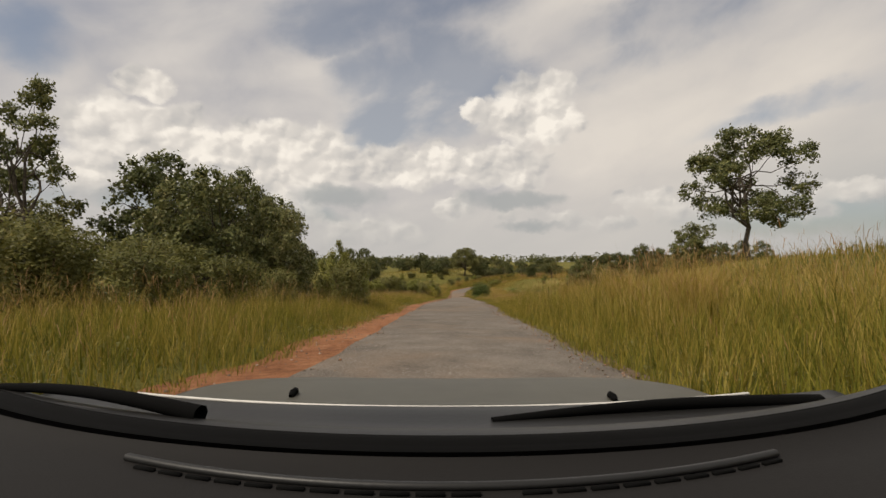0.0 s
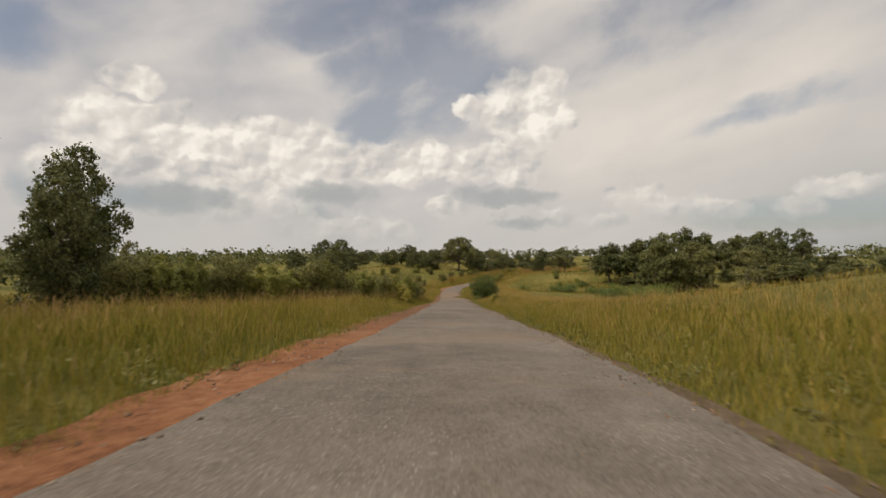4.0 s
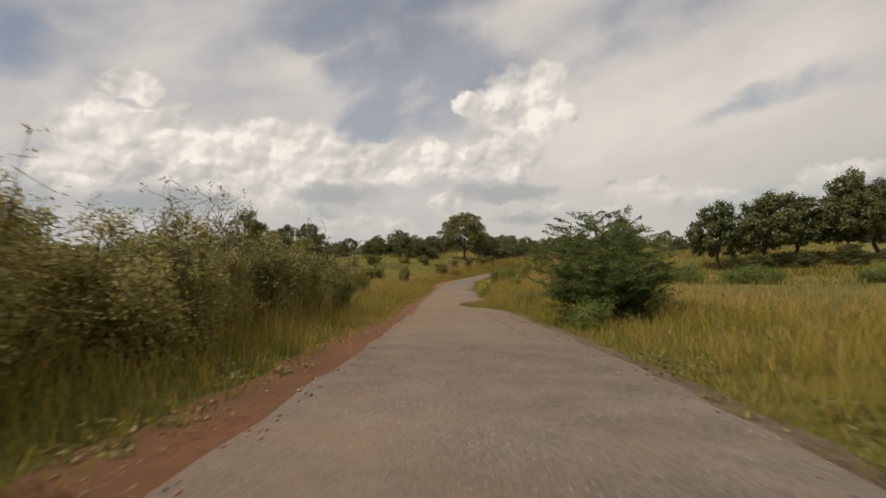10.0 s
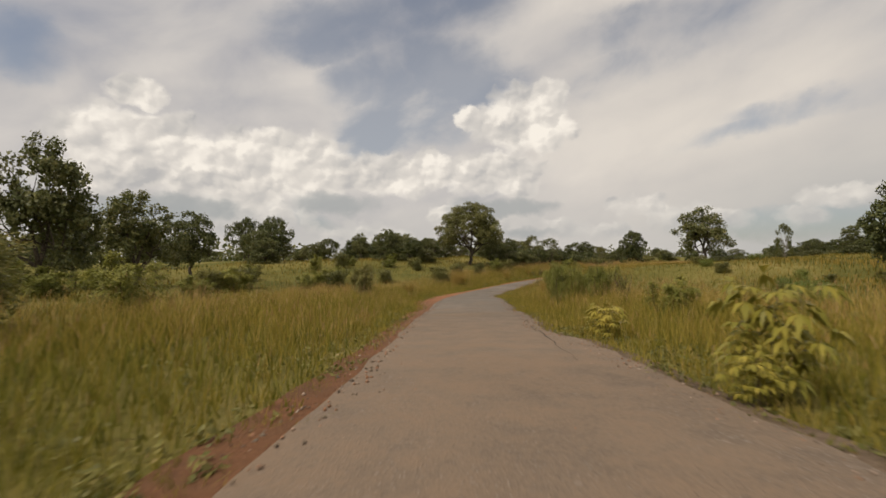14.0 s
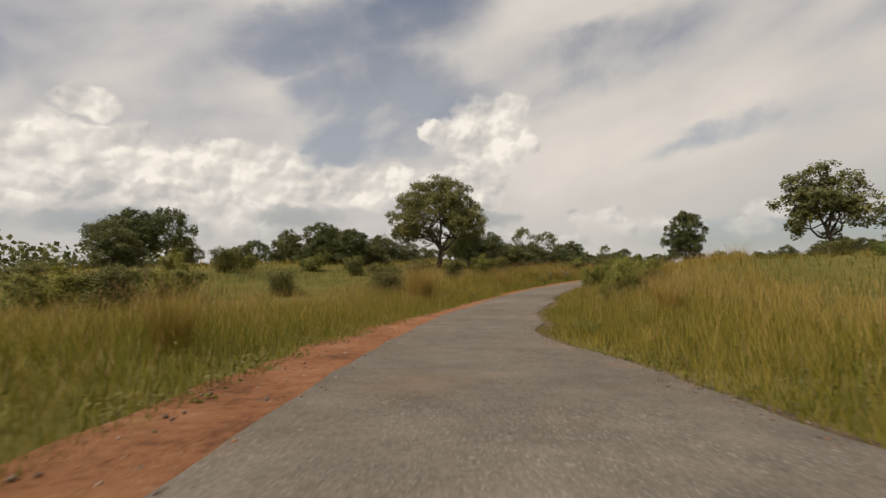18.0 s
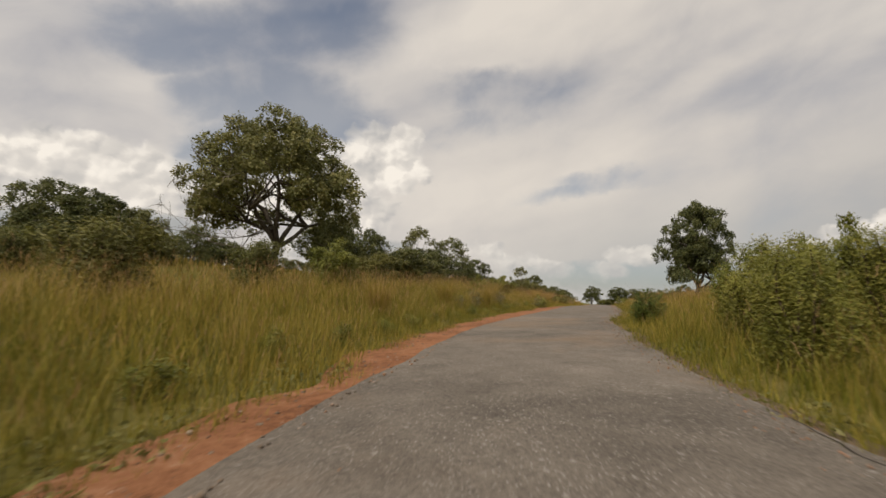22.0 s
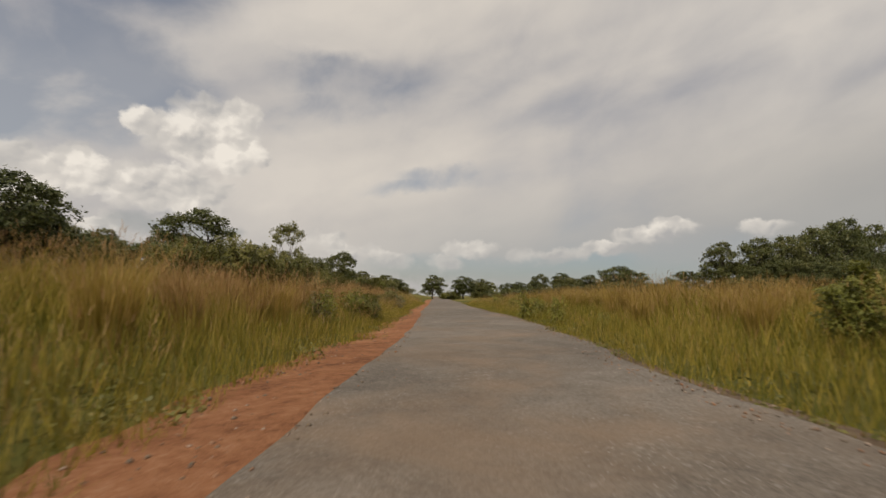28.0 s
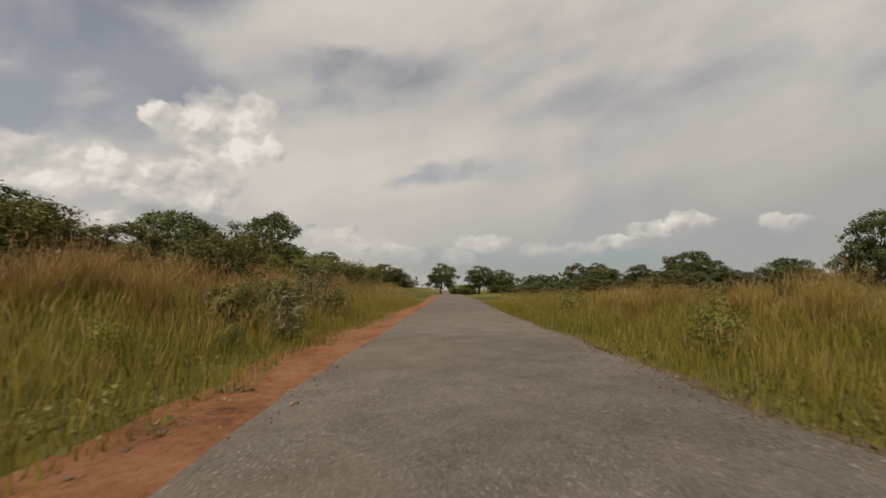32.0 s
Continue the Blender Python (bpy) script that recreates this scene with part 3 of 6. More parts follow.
def road_frame(x, y):
    """Arc length and sideways place of points, by the nearest stretch of road, and its smoothed height."""
    x, y = np.asarray(x, float).ravel(), np.asarray(y, float).ravel()
    s, lat, zr = np.empty_like(x), np.empty_like(x), np.empty_like(x)
    for i in range(0, len(x), 20000):
        q = slice(i, i + 20000)
        dx, dy = x[q, None] - LINE[None, :, 0], y[q, None] - LINE[None, :, 1]
        d2 = dx * dx + dy * dy
        k = np.argmin(d2, axis=1)
        r = np.arange(len(k))
        ds = dx[r, k] * TANG[k, 0] + dy[r, k] * TANG[k, 1]
        s[q] = ARC[k] + ds
        lat[q] = dx[r, k] * TANG[k, 1] - dy[r, k] * TANG[k, 0]
        w = 1.0 / (d2 + 4.0) ** 2.5
        soft = (w * LINE[None, :, 2]).sum(1) / w.sum(1)
        hard = np.interp(s[q], ARC, LINE[:, 2])
        f = smooth01(np.abs(lat[q]), 6, 40)
        zr[q] = hard * (1 - f) + soft * f
    return s, lat, zr


def land(x, y):
    s, lat, zr = road_frame(x, y)
    bank = np.interp(s, ARC, LINE[:, 3])
    z = zr + bank * lat * np.exp(-(lat / 22.0) ** 2)
    mid = 0.5 * (table(EDGES, s, 1) + table(EDGES, s, 2))
    out = np.abs(lat - mid) - 0.5 * (table(EDGES, s, 2) - table(EDGES, s, 1))
    z = z - 0.12 + 0.30 * smooth01(out, 1.8, 6.0)
    far = smooth01(out, 4, 30)
    z = z + far * 0.35 * waves(x.ravel(), y.ravel(), 40.0, 3)
    up = smooth01(y.ravel(), 195, 285)
    z = z + 2.9 * smooth01(np.abs(lat), 10, 58) * up
    z = z + 4.2 * smooth01(lat, 6, 34) * (1 - smooth01(s, 50, 120))
    z = z + 1.7 * smooth01(lat, 5, 17) * smooth01(s, 234, 254) * (1 - 0.75 * smooth01(s, 264, 292))
    z = z + 1.3 * smooth01(-lat, 3, 13) * smooth01(s, 226, 258)
    return z


def height_at(x, y):
    return float(land(np.array([x]), np.array([y]))[0])


def lines_out(fine_lo, fine_hi, step, far):
    core = np.arange(fine_lo, fine_hi + 0.01, step)
    grow, d = [], step
    at = 0.0
    while at < far:
        d *= 1.18
        at += d
        grow.append(at)
    grow = np.array(grow)
    return np.concatenate([fine_lo - grow[::-1], core, fine_hi + grow])


def build_ground():
    gx, gy = lines_out(-34, 104, 1.0, 2600), lines_out(-24, 352, 1.0, 2600)
    X, Y = np.meshgrid(gx, gy, indexing="ij")
    Z = land(X, Y).reshape(X.shape)
    nx, ny = X.shape
    i, j = np.meshgrid(np.arange(nx - 1), np.arange(ny - 1), indexing="ij")
    q = np.stack([i * ny + j, (i + 1) * ny + j, (i + 1) * ny + j + 1, i * ny + j + 1], -1).reshape(-1, 4)
    me = mesh_np("ground", np.stack([X, Y, Z], -1).reshape(-1, 3), q, GROUND, smooth=True)
    tagged(new("ground", me), "rolling grassy savanna ground of green and yellow", "ground", kind="structure")


def strip(name, s, left, right, cols, lift, mat):
    """A ribbon along the road between two sideways limits, lift(u) above the road's plane."""
    x, y, z, bank, nx, ny = along(s)
    u = np.linspace(0, 1, cols)
    lat = left[:, None] + (right - left)[:, None] * u[None]
    X, Y = x[:, None] + lat * nx[:, None], y[:, None] + lat * ny[:, None]
    Z = z[:, None] + bank[:, None] * lat + lift(u)[None] + 0.012 * waves(X, Y, 2.2, 8)
    n = len(s)
    i, j = np.meshgrid(np.arange(n - 1), np.arange(cols - 1), indexing="ij")
    q = np.stack([i * cols + j, i * cols + j + 1, (i + 1) * cols + j + 1, (i + 1) * cols + j], -1).reshape(-1, 4)
    return mesh_np(name, np.stack([X, Y, Z], -1).reshape(-1, 3), q, mat, smooth=True)


def ragged(s, amount, seed):
    rng = np.random.default_rng(seed)
    out = np.zeros_like(s)
    for f, a in ((0.11, 0.9), (0.35, 0.5), (1.1, 0.35), (2.9, 0.22)):
        out += a * np.sin(s * f * rng.uniform(0.8, 1.2) + rng.uniform(0, 6)) * (0.6 + 0.4 * np.sin(s * f * 0.37 + rng.uniform(0, 6)))
    return out * amount


# places where the grass has eaten into the tarmac from the right: arc length, half length, depth
BITES = [(142.5, 4.2, 2.1), (210.5, 3.5, 0.7), (256.5, 3.0, 0.3), (170.0, 2.2, 0.5), (183.0, 1.6, 0.4), (296.0, 3.0, 0.4), (110.0, 3.0, 0.35), (46.0, 3.0, 0.4)]


def left_edge(s):
    return table(EDGES, s, 1) + ragged(s, 0.13, 1)


def right_edge(s):
    out = table(EDGES, s, 2) + ragged(s, 0.20, 2)
    for at, half, deep in BITES:
        out = out - deep * np.exp(-np.abs((s - at) / half) ** 3)
    return out


def red_width(s):
    return np.maximum(table(VERGE, s, 1) * (0.85 + ragged(s, 0.4, 3)) + 0.1, 0.12)


def grit_width(s):
    return np.maximum(table(VERGE, s, 2) * (1 + ragged(s, 0.6, 4)) + 0.1, 0.08)


def build_road():
    s = np.arange(S_MIN, S_MAX, 0.4)
    left, right = left_edge(s), right_edge(s)
    me = strip("road", s, left, right, 15, lambda u: 0.03 * (1 - (2 * u - 1) ** 2), ROAD)
    tagged(new("road", me), "narrow worn grey asphalt road with broken edges", "road", kind="structure")
    # red earth beside the tarmac
    me = strip("red_soil_verge", s, left - red_width(s) - 0.35, left + 0.14, 7, lambda u: -0.075 + 0.055 * u, SOIL)
    tagged(new("red_soil_verge", me), "bare red laterite verge along the tarmac", "verge", kind="structure")
    me = strip("gravel_verge", s, right - 0.14, right + grit_width(s) + 0.25, 6, lambda u: -0.02 - 0.055 * u, GRIT)
    tagged(new("gravel_verge", me), "thin red gravel edge between tarmac and grass", "verge", kind="structure")


build_ground()
build_road()


# ---- trees ----
def crown_lumps(rng, w, h, low, dome, count, ragged_top, core=0):
    """Places and sizes of the leaf masses of a crown, fitted to its height and width."""
    out = []
    for i in range(count):
        a = i * 2.4 + rng.uniform(-0.45, 0.45)
        t = (i + 0.5) / count
        r = math.sqrt(t) * rng.uniform(0.85, 1.1)
        z = 1 - dome * t ** 1.5 - rng.uniform(0, ragged_top)
        out.append([r * math.cos(a), r * math.sin(a), z, rng.uniform(0.24, 0.40)])
        if t > 0.3:
            out.append([r * math.cos(a + 0.6) * 0.88, r * math.sin(a + 0.6) * 0.88, z * rng.uniform(0.2, 0.75), rng.uniform(0.22, 0.36)])
    for i in range(core):
        a = i * 2.4
        out.append([0.33 * math.cos(a), 0.33 * math.sin(a), 0.45 + 0.12 * (i % 2), 0.5])
    out = np.array(out)
    # to metres: masses are balls of size s times half the width
    half = w * 0.5
    out[:, 3] *= half * 0.78
    out[:, :2] *= half * 0.80
    reach = np.percentile(np.hypot(out[:, 0], out[:, 1]) + out[:, 3], 88)
    out[:, :2] *= (half - np.median(out[:, 3])) / max(reach - np.median(out[:, 3]), 0.1)
    squash = np.minimum(1.0, 0.42 * (h - low) / out[:, 3])
    out[:, 3] *= np.maximum(squash, 0.6)
    z0, z1 = low + out[:, 3].mean() * 0.7, h - out[:, 3].mean() * 0.8
    lo, hi = out[:, 2].min(), out[:, 2].max()
    out[:, 2] = z0 + (z1 - z0) * (out[:, 2] - lo) / (hi - lo)
    return [tuple(o) for o in out]


def make_tree(name, label, seed, height, width, low, leaf, leaves, leaf_size, bark=None, dome=0.55, lumps=13, trunk=0.035,
              fork=0.3, lean=(0.0, 0.0), bare=0, open_crown=0.0, ragged_top=0.12, core=0):
    rng = np.random.default_rng(seed)
    bark = bark or BARK
    root = new(name)
    tagged(root, label, "tree")
    root["tall"], root["wide"] = height, width
    fz = height * fork
    top = np.array([lean[0], lean[1], fz])
    r0 = trunk * height
    pts = bend((0, 0, -0.5), top, rng, 7, 0.10)
    rad = np.linspace(r0, r0 * 0.68, 7)
    rad[0] *= 1.5
    v, q = tube(pts, rad, 9)
    piece("trunk", mesh_np("trunk", v, q, bark, smooth=True), root)
    masses = crown_lumps(rng, width, height, low, dome, lumps, ragged_top, core)
    if open_crown:
        masses = [m for m in masses if rng.random() > open_crown * 0.3]
    order = list(range(len(masses)))
    rng.shuffle(order)
    for g in (order[i::6] for i in range(6)):
        if not g:
            continue
        bits = []
        first = np.array(masses[g[0]][:3])
        knee = top + (first - top) * 0.5 + np.array([0, 0, 0.05 * height])
        bits.append(tube(bend(top - (0, 0, 0.15), knee, rng, 5, 0.12), np.linspace(r0 * 0.55, r0 * 0.3, 5), 6))
        for i in g:
            end = np.array(masses[i][:3])
            bits.append(tube(bend(knee, end, rng, 5, 0.15), np.linspace(r0 * 0.26, r0 * 0.07, 5), 5))
            for _ in range(3):
                tip = end + rng.normal(size=3) * masses[i][3] * 0.4
                bits.append(tube(bend(end, tip, rng, 3, 0.15), np.linspace(r0 * 0.07, r0 * 0.02, 3), 4))
        v, q = joined(bits)
        piece("branch", mesh_np("branch", v, q, bark, smooth=True), root)
    for i in range(bare):
        a = 2.6 + i * 0.35
        st = top + (0, 0, (height - fz) * 0.15)
        en = np.array([math.cos(a) * width * 0.50, math.sin(a) * width * 0.50, low + (0.0 + 0.14 * i) * (height - low)])
        p = bend(st, en, rng, 7, 0.12)
        bits = [tube(p, np.linspace(r0 * 0.16, r0 * 0.03, 7), 5)]
        for j in range(22):
            k = rng.integers(3, 7)
            tip = p[k] + rng.normal(size=3) * width * 0.055 + np.array([0, 0, 0.02 * width])
            bits.append(tube(bend(p[k], tip, rng, 4, 0.2), np.linspace(r0 * 0.05, r0 * 0.012, 4), 4))
        v, q = joined(bits)
        piece("dead_branch", mesh_np("dead_branch", v, q, BARK_PALE, smooth=True), root, "bare grey dead branch")
    # every mass breaks up into tufts, and the leaves lie on the tufts like shingles, thinner underneath
    tufts = []
    for m in masses:
        n = int(rng.integers(11, 16))
        d = rng.normal(size=(n, 3)) + np.array([0, 0, 0.25])
        d /= np.linalg.norm(d, axis=1, keepdims=True)
        c = np.array(m[:3]) + d * m[3] * rng.uniform(0.55, 0.88, (n, 1)) * np.array([1.0, 1.0, 0.82])
        tufts += [(p, w, m[3] * r) for p, w, r in zip(c, d, rng.uniform(0.24, 0.44, n))]
    area = np.array([t[2] ** 2 for t in tufts])
    at, face = [], []
    for (c, way, r), share in zip(tufts, area / area.sum()):
        n = max(int(leaves * share / 6), 3)
        d = rng.normal(size=(n, 3)) + way * 0.5
        d /= np.linalg.norm(d, axis=1, keepdims=True)
        d = d[(d[:, 2] > -0.35) | (rng.random(n) < 0.3)]
        cen = c + d * r * (1 - 0.4 * rng.random(len(d)) ** 2)[:, None] * np.array([1.0, 1.0, 0.72])
        at.append((cen[:, None] + rng.normal(size=(len(d), 6, 3)) * leaf_size * 0.55).reshape(-1, 3))
        face.append(np.repeat(d * 0.7 + way * 0.5, 6, axis=0))
    at, face = np.concatenate(at), np.concatenate(face)
    v, q = leaf_quads(at, leaf_size, rng, slim=0.62, face=face)
    piece("crown", mesh_np("crown", v, q, leaf), root)
    return root


def make_shrub(name, label, seed, height, width, leaf, leaves, leaf_size, slim=0.45, wisps=0, category="shrub", stems=7, tight=1.0, even=0.72, droop=0.0):
    """Many stems from the ground, leaves along their upper parts."""
    rng = np.random.default_rng(seed)
    root = new(name)
    tagged(root, label, category)
    root["tall"], root["wide"] = height, width
    bits, at = [], []
    n = stems
    for i in range(n):
        a, r = i * 2.4 + rng.uniform(-0.5, 0.5), math.sqrt((i + 0.4) / n)
        end = np.array([math.cos(a) * r * width * 0.42, math.sin(a) * r * width * 0.42, height * rng.uniform(even, 1.0) * (1 - 0.30 * r * r)])
        p = bend((end[0] * 0.22, end[1] * 0.22, -0.1), end, rng, 6, 0.10)
        v, q = tube(p, np.linspace(0.012, 0.004, 6) * max(height, 1.0), 4)
        piece("stem", mesh_np("stem", v, q, TWIG), root)
        k = max(leaves // n // 9, 2)
        t = rng.uniform(0.10, 1.02, k) ** 0.8
        idx = np.clip(t * 5, 0, 4.99)
        lo = idx.astype(int)
        base = p[lo] + (p[lo + 1] - p[lo]) * (idx - lo)[:, None]
        cen = base + np.clip(rng.normal(size=(k, 3)), -1.5, 1.5) * np.array([0.135 * width, 0.135 * width, 0.06 * height]) * tight * np.clip(1.35 - t, 0.3, 1.0)[:, None]
        cen[:, 2] = np.maximum(cen[:, 2], 0.05)
        at.append((cen[:, None] + np.clip(rng.normal(size=(k, 9, 3)), -1.6, 1.6) * leaf_size * (0.7 if droop else 1.1)).reshape(-1, 3))
    for i in range(wisps):
        a = rng.uniform(0, 6.28)
        st = np.array([math.cos(a) * width * 0.25, math.sin(a) * width * 0.25, height * 0.5])
        en = st + np.array([rng.normal() * 0.3, rng.normal() * 0.3, rng.uniform(0.5, 0.95)]) * height * 0.75
        p = bend(st, en, rng, 9, 0.05)
        way, thick = [], []
        for j, r in enumerate(np.linspace(0.008, 0.003, 9)):
            way.append(p[j])
            thick.append(r)
            if j > 1:      # a side twig, out and back
                tip = p[j] + rng.normal(size=3) * 0.26
                way += [p[j] + (tip - p[j]) * 0.5 + rng.normal(size=3) * 0.02, tip, p[j]]
                thick += [r * 0.6, r * 0.35, r]
                at.append(tip + rng.normal(size=(5, 3)) * 0.06)
        v, q = tube(way, thick, 4)
        piece("twig", mesh_np("twig", v, q, TWIG), root, "thin dry twig")
    at = np.concatenate(at)
    at[:, 2] = np.maximum(at[:, 2], 0.02)
    face = (at - np.array([0, 0, height * 0.35])) / np.array([width * 0.5, width * 0.5, height * 0.6])
    face /= np.linalg.norm(face, axis=1, keepdims=True) + 0.2
    hang = face * np.array([1, 1, 0.3]) + np.array([0, 0, -0.8]) if droop else None
    v, q = leaf_quads(at, leaf_size, rng, slim=slim, face=face, axis=hang)
    piece("foliage", mesh_np("foliage", v, q, leaf), root)
    return root


def make_palmate(name, label, seed, height, width, leaf, stems, count, finger, lobes=7):
    """A young plant with long-stalked leaves, each a drooping star of narrow lobes."""
    rng = np.random.default_rng(seed)
    root = new(name)
    tagged(root, label, "plant")
    root["tall"], root["wide"] = height, width
    stars, bits = [], []
    for i in range(stems):
        a, r = i * 2.4 + rng.uniform(-0.4, 0.4), (0.25 + 0.75 * i / max(stems - 1, 1)) * width * 0.25
        end = np.array([math.cos(a) * r, math.sin(a) * r, height * rng.uniform(0.72, 0.95)])
        p = bend((end[0] * 0.15, end[1] * 0.15, -0.1), end, rng, 6, 0.06)
        piece("stem", mesh_np("stem", *tube(p, np.linspace(0.009, 0.004, 6) * height ** 0.5, 5), TWIG, smooth=True), root)
        for j in range(count):
            f = 5 * (0.30 + 0.70 * (j + 0.5) / count)
            k = min(int(f), 4)
            foot = p[k] + (p[k + 1] - p[k]) * (f - k)
            b = j * 2.4 + rng.uniform(-0.5, 0.5)
            reach = width * rng.uniform(0.10, 0.34) * (1.15 - 0.5 * j / count)
            hub = foot + np.array([math.cos(b) * reach, math.sin(b) * reach, reach * rng.uniform(0.1, 0.7)])
            bits.append(tube(bend(foot, hub, rng, 4, 0.04, 0.12), np.linspace(0.005, 0.003, 4), 4))
            out = np.array([math.cos(b), math.sin(b), rng.uniform(-0.9, 0.25)])
            side = np.array([-math.sin(b), math.cos(b), rng.normal() * 0.35])
            for m in range(lobes):
                c = (m - (lobes - 1) / 2) * 0.62
                way = out * math.cos(c) + side * math.sin(c) + np.array([0, 0, -0.25])
                way /= np.linalg.norm(way)
                wing = np.cross(way, (0, 0, 1.0))
                wing /= np.linalg.norm(wing) + 1e-6
                n = finger * (1 - 0.10 * abs(m - (lobes - 1) / 2)) * rng.uniform(0.8, 1.1)
                stars.append([hub, hub + way * n * 0.5 + wing * n * 0.14 + np.array([0, 0, 0.02]), hub + way * n + np.array([0, 0, -0.22 * n]), hub + way * n * 0.5 - wing * n * 0.14 + np.array([0, 0, 0.02])])
    piece("petiole", mesh_np("petiole", *joined(bits), leaf, smooth=True), root)
    v = np.array(stars).reshape(-1, 3)
    piece("foliage", mesh_np("foliage", v, np.arange(len(v)).reshape(-1, 4), leaf), root)
    return root


def make_feathery(name, label, seed, height, width, leaf, stems, sprays, per):
    """A bush of many stems with flat feathery sprays held out in layers."""
    rng = np.random.default_rng(seed)
    root = new(name)
    tagged(root, label, "shrub")
    root["tall"], root["wide"] = height, width
    at, face, axis = [], [], []
    for i in range(stems):
        a, r = i * 2.4 + rng.uniform(-0.3, 0.3), math.sqrt((i + 0.3) / stems)
        end = np.array([math.cos(a) * r * width * 0.36, math.sin(a) * r * width * 0.36, height * (1 - 0.55 * r ** 1.6) * rng.uniform(0.86, 1.0)])
        p = bend((end[0] * 0.12, end[1] * 0.12, -0.1), end, rng, 8, 0.07)
        bits = [tube(p, np.linspace(0.009, 0.002, 8) * height, 5)]
        for j in range(sprays):
            t = 0.16 + 0.84 * (j + rng.random()) / sprays
            f = min(t * 7, 6.99)
            k = int(f)
            foot = p[k] + (p[k + 1] - p[k]) * (f - k)
            b = a + rng.normal() * 1.3
            n = width * 0.19 * (1.15 - 0.75 * t) * rng.uniform(0.7, 1.3) + 0.18
            way = np.array([math.cos(b), math.sin(b), rng.uniform(-0.05, 0.55)])
            tip = foot + way * n
            bits.append(tube(bend(foot, tip, rng, 4, 0.08, 0.08), np.linspace(0.008, 0.003, 4), 4))
            side = np.array([-math.sin(b), math.cos(b), rng.normal() * 0.2])
            u = rng.random(per) ** 0.8
            w = rng.uniform(-1, 1, per) * 0.30 * n * (1.05 - u * 0.7)
            q = foot + way * (n * (0.15 + 0.95 * u))[:, None] + side * w[:, None] + rng.normal(size=(per, 3)) * 0.02
            q[:, 2] -= 0.5 * np.abs(w)
            at.append(q)
            face.append(np.tile(np.array([way[0] * 0.25, way[1] * 0.25, 1.0]), (per, 1)))
            axis.append(side * np.sign(w)[:, None] * 1.2 + way * 0.8)
        piece("stem", mesh_np("stem", *joined(bits), TWIG, smooth=True), root)
    at, face, axis = (np.concatenate(c) for c in (at, face, axis))
    v, q = leaf_quads(at, 0.13, rng, slim=0.28, face=face, axis=axis)
    piece("foliage", mesh_np("foliage", v, q, leaf), root)
    return root


USED = set()


def plant(kind, x, y, tall, wide=None, turn=None, label="", group="", top=None):
    """The first call places the thing itself, further calls place copies, at a height (or top) and width in metres."""
    if top is not None:
        tall = top - height_at(x, y)
    turn = rnd.uniform(0, 6.28) if turn is None else turn
    sz = tall / kind["tall"]
    sx = sz if wide is None else wide / kind["wide"]
    m = Matrix.Translation((x, y, height_at(x, y) - 0.05)) @ Matrix.Rotation(turn, 4, "Z") @ Matrix.Diagonal((sx, sx, sz, 1))
    if kind.name in USED:
        ob = copy_thing(kind, m @ Matrix.Diagonal((*[1 / v for v in kind.scale], 1)))
    else:
        USED.add(kind.name)
        kind.matrix_basis = m
        ob = kind
    if label:
        ob["label"] = label
    if group:
        ob["group"] = group
    return ob


rnd = random.Random(11)


def by_road(kind, s, lat, tall, wide=None, label="", group=""):
    x, y, z, bank, nx, ny = (float(v) for v in along(s))
    return plant(kind, x + lat * nx, y + lat * ny, tall, wide, None, label, group)


# the trees that stand out
umbrella = make_tree("umbrella_tree", "tall spreading savanna tree with a domed olive crown", 5, 15.4, 19.5, 4.0, LEAF_OLIVE, 60000, 0.30,
                     dome=0.60, lumps=20, trunk=0.034, fork=0.20, lean=(0.9, 0.0), bare=4, ragged_top=0.10)
round_tree = make_tree("round_tree", "dense dark green round-crowned tree beside the road", 9, 7.4, 7.6, 0.7, LEAF_DARK, 64000, 0.16,
                       dome=0.5, lumps=22, trunk=0.03, fork=0.16, ragged_top=0.05, core=7)
open_tree = make_tree("open_tree", "slim tree with an open dark crown above tall grass", 16, 16.7, 15.0, 5.2, LEAF_DARK, 22000, 0.36,
                      dome=0.6, lumps=17, trunk=0.022, fork=0.30, open_crown=0.45, ragged_top=0.14)
bush_tree = make_tree("bush_tree", "dense dark bushy tree with leaves down to the ground", 21, 9.0, 9.0, -0.9, LEAF_DARK, 22000, 0.27,
                      dome=0.72, lumps=20, trunk=0.03, fork=0.15, ragged_top=0.15, core=4)
field_tree = make_tree("field_tree", "dark broad-crowned tree standing in the field", 33, 10.0, 10.0, 1.4, LEAF_DARK, 13000, 0.34,
                       dome=0.55, lumps=14, trunk=0.03, fork=0.2, ragged_top=0.2, core=3)
flat_tree = make_tree("flat_top_tree", "flat-topped olive savanna tree", 41, 10.0, 12.0, 3.0, LEAF_DARK, 11000, 0.34,
                      dome=0.4, lumps=13, trunk=0.026, fork=0.3, open_crown=0.4)
sparse_tree = make_tree("sparse_tree", "sparse small tree with pale stems and thin leaves", 52, 7.5, 6.0, 0.8, LEAF_OLIVE, 9000, 0.20,
                        bark=BARK_PALE, dome=0.6, lumps=18, trunk=0.018, fork=0.12, open_crown=0.25, ragged_top=0.12)
tall_sparse = make_tree("feathery_tree", "tall thin feathery tree behind the bushes", 58, 10.0, 6.0, 1.6, LEAF_DARK, 9000, 0.20,
                        bark=BARK, dome=0.75, lumps=13, trunk=0.016, fork=0.4, open_crown=1.0, ragged_top=0.4)

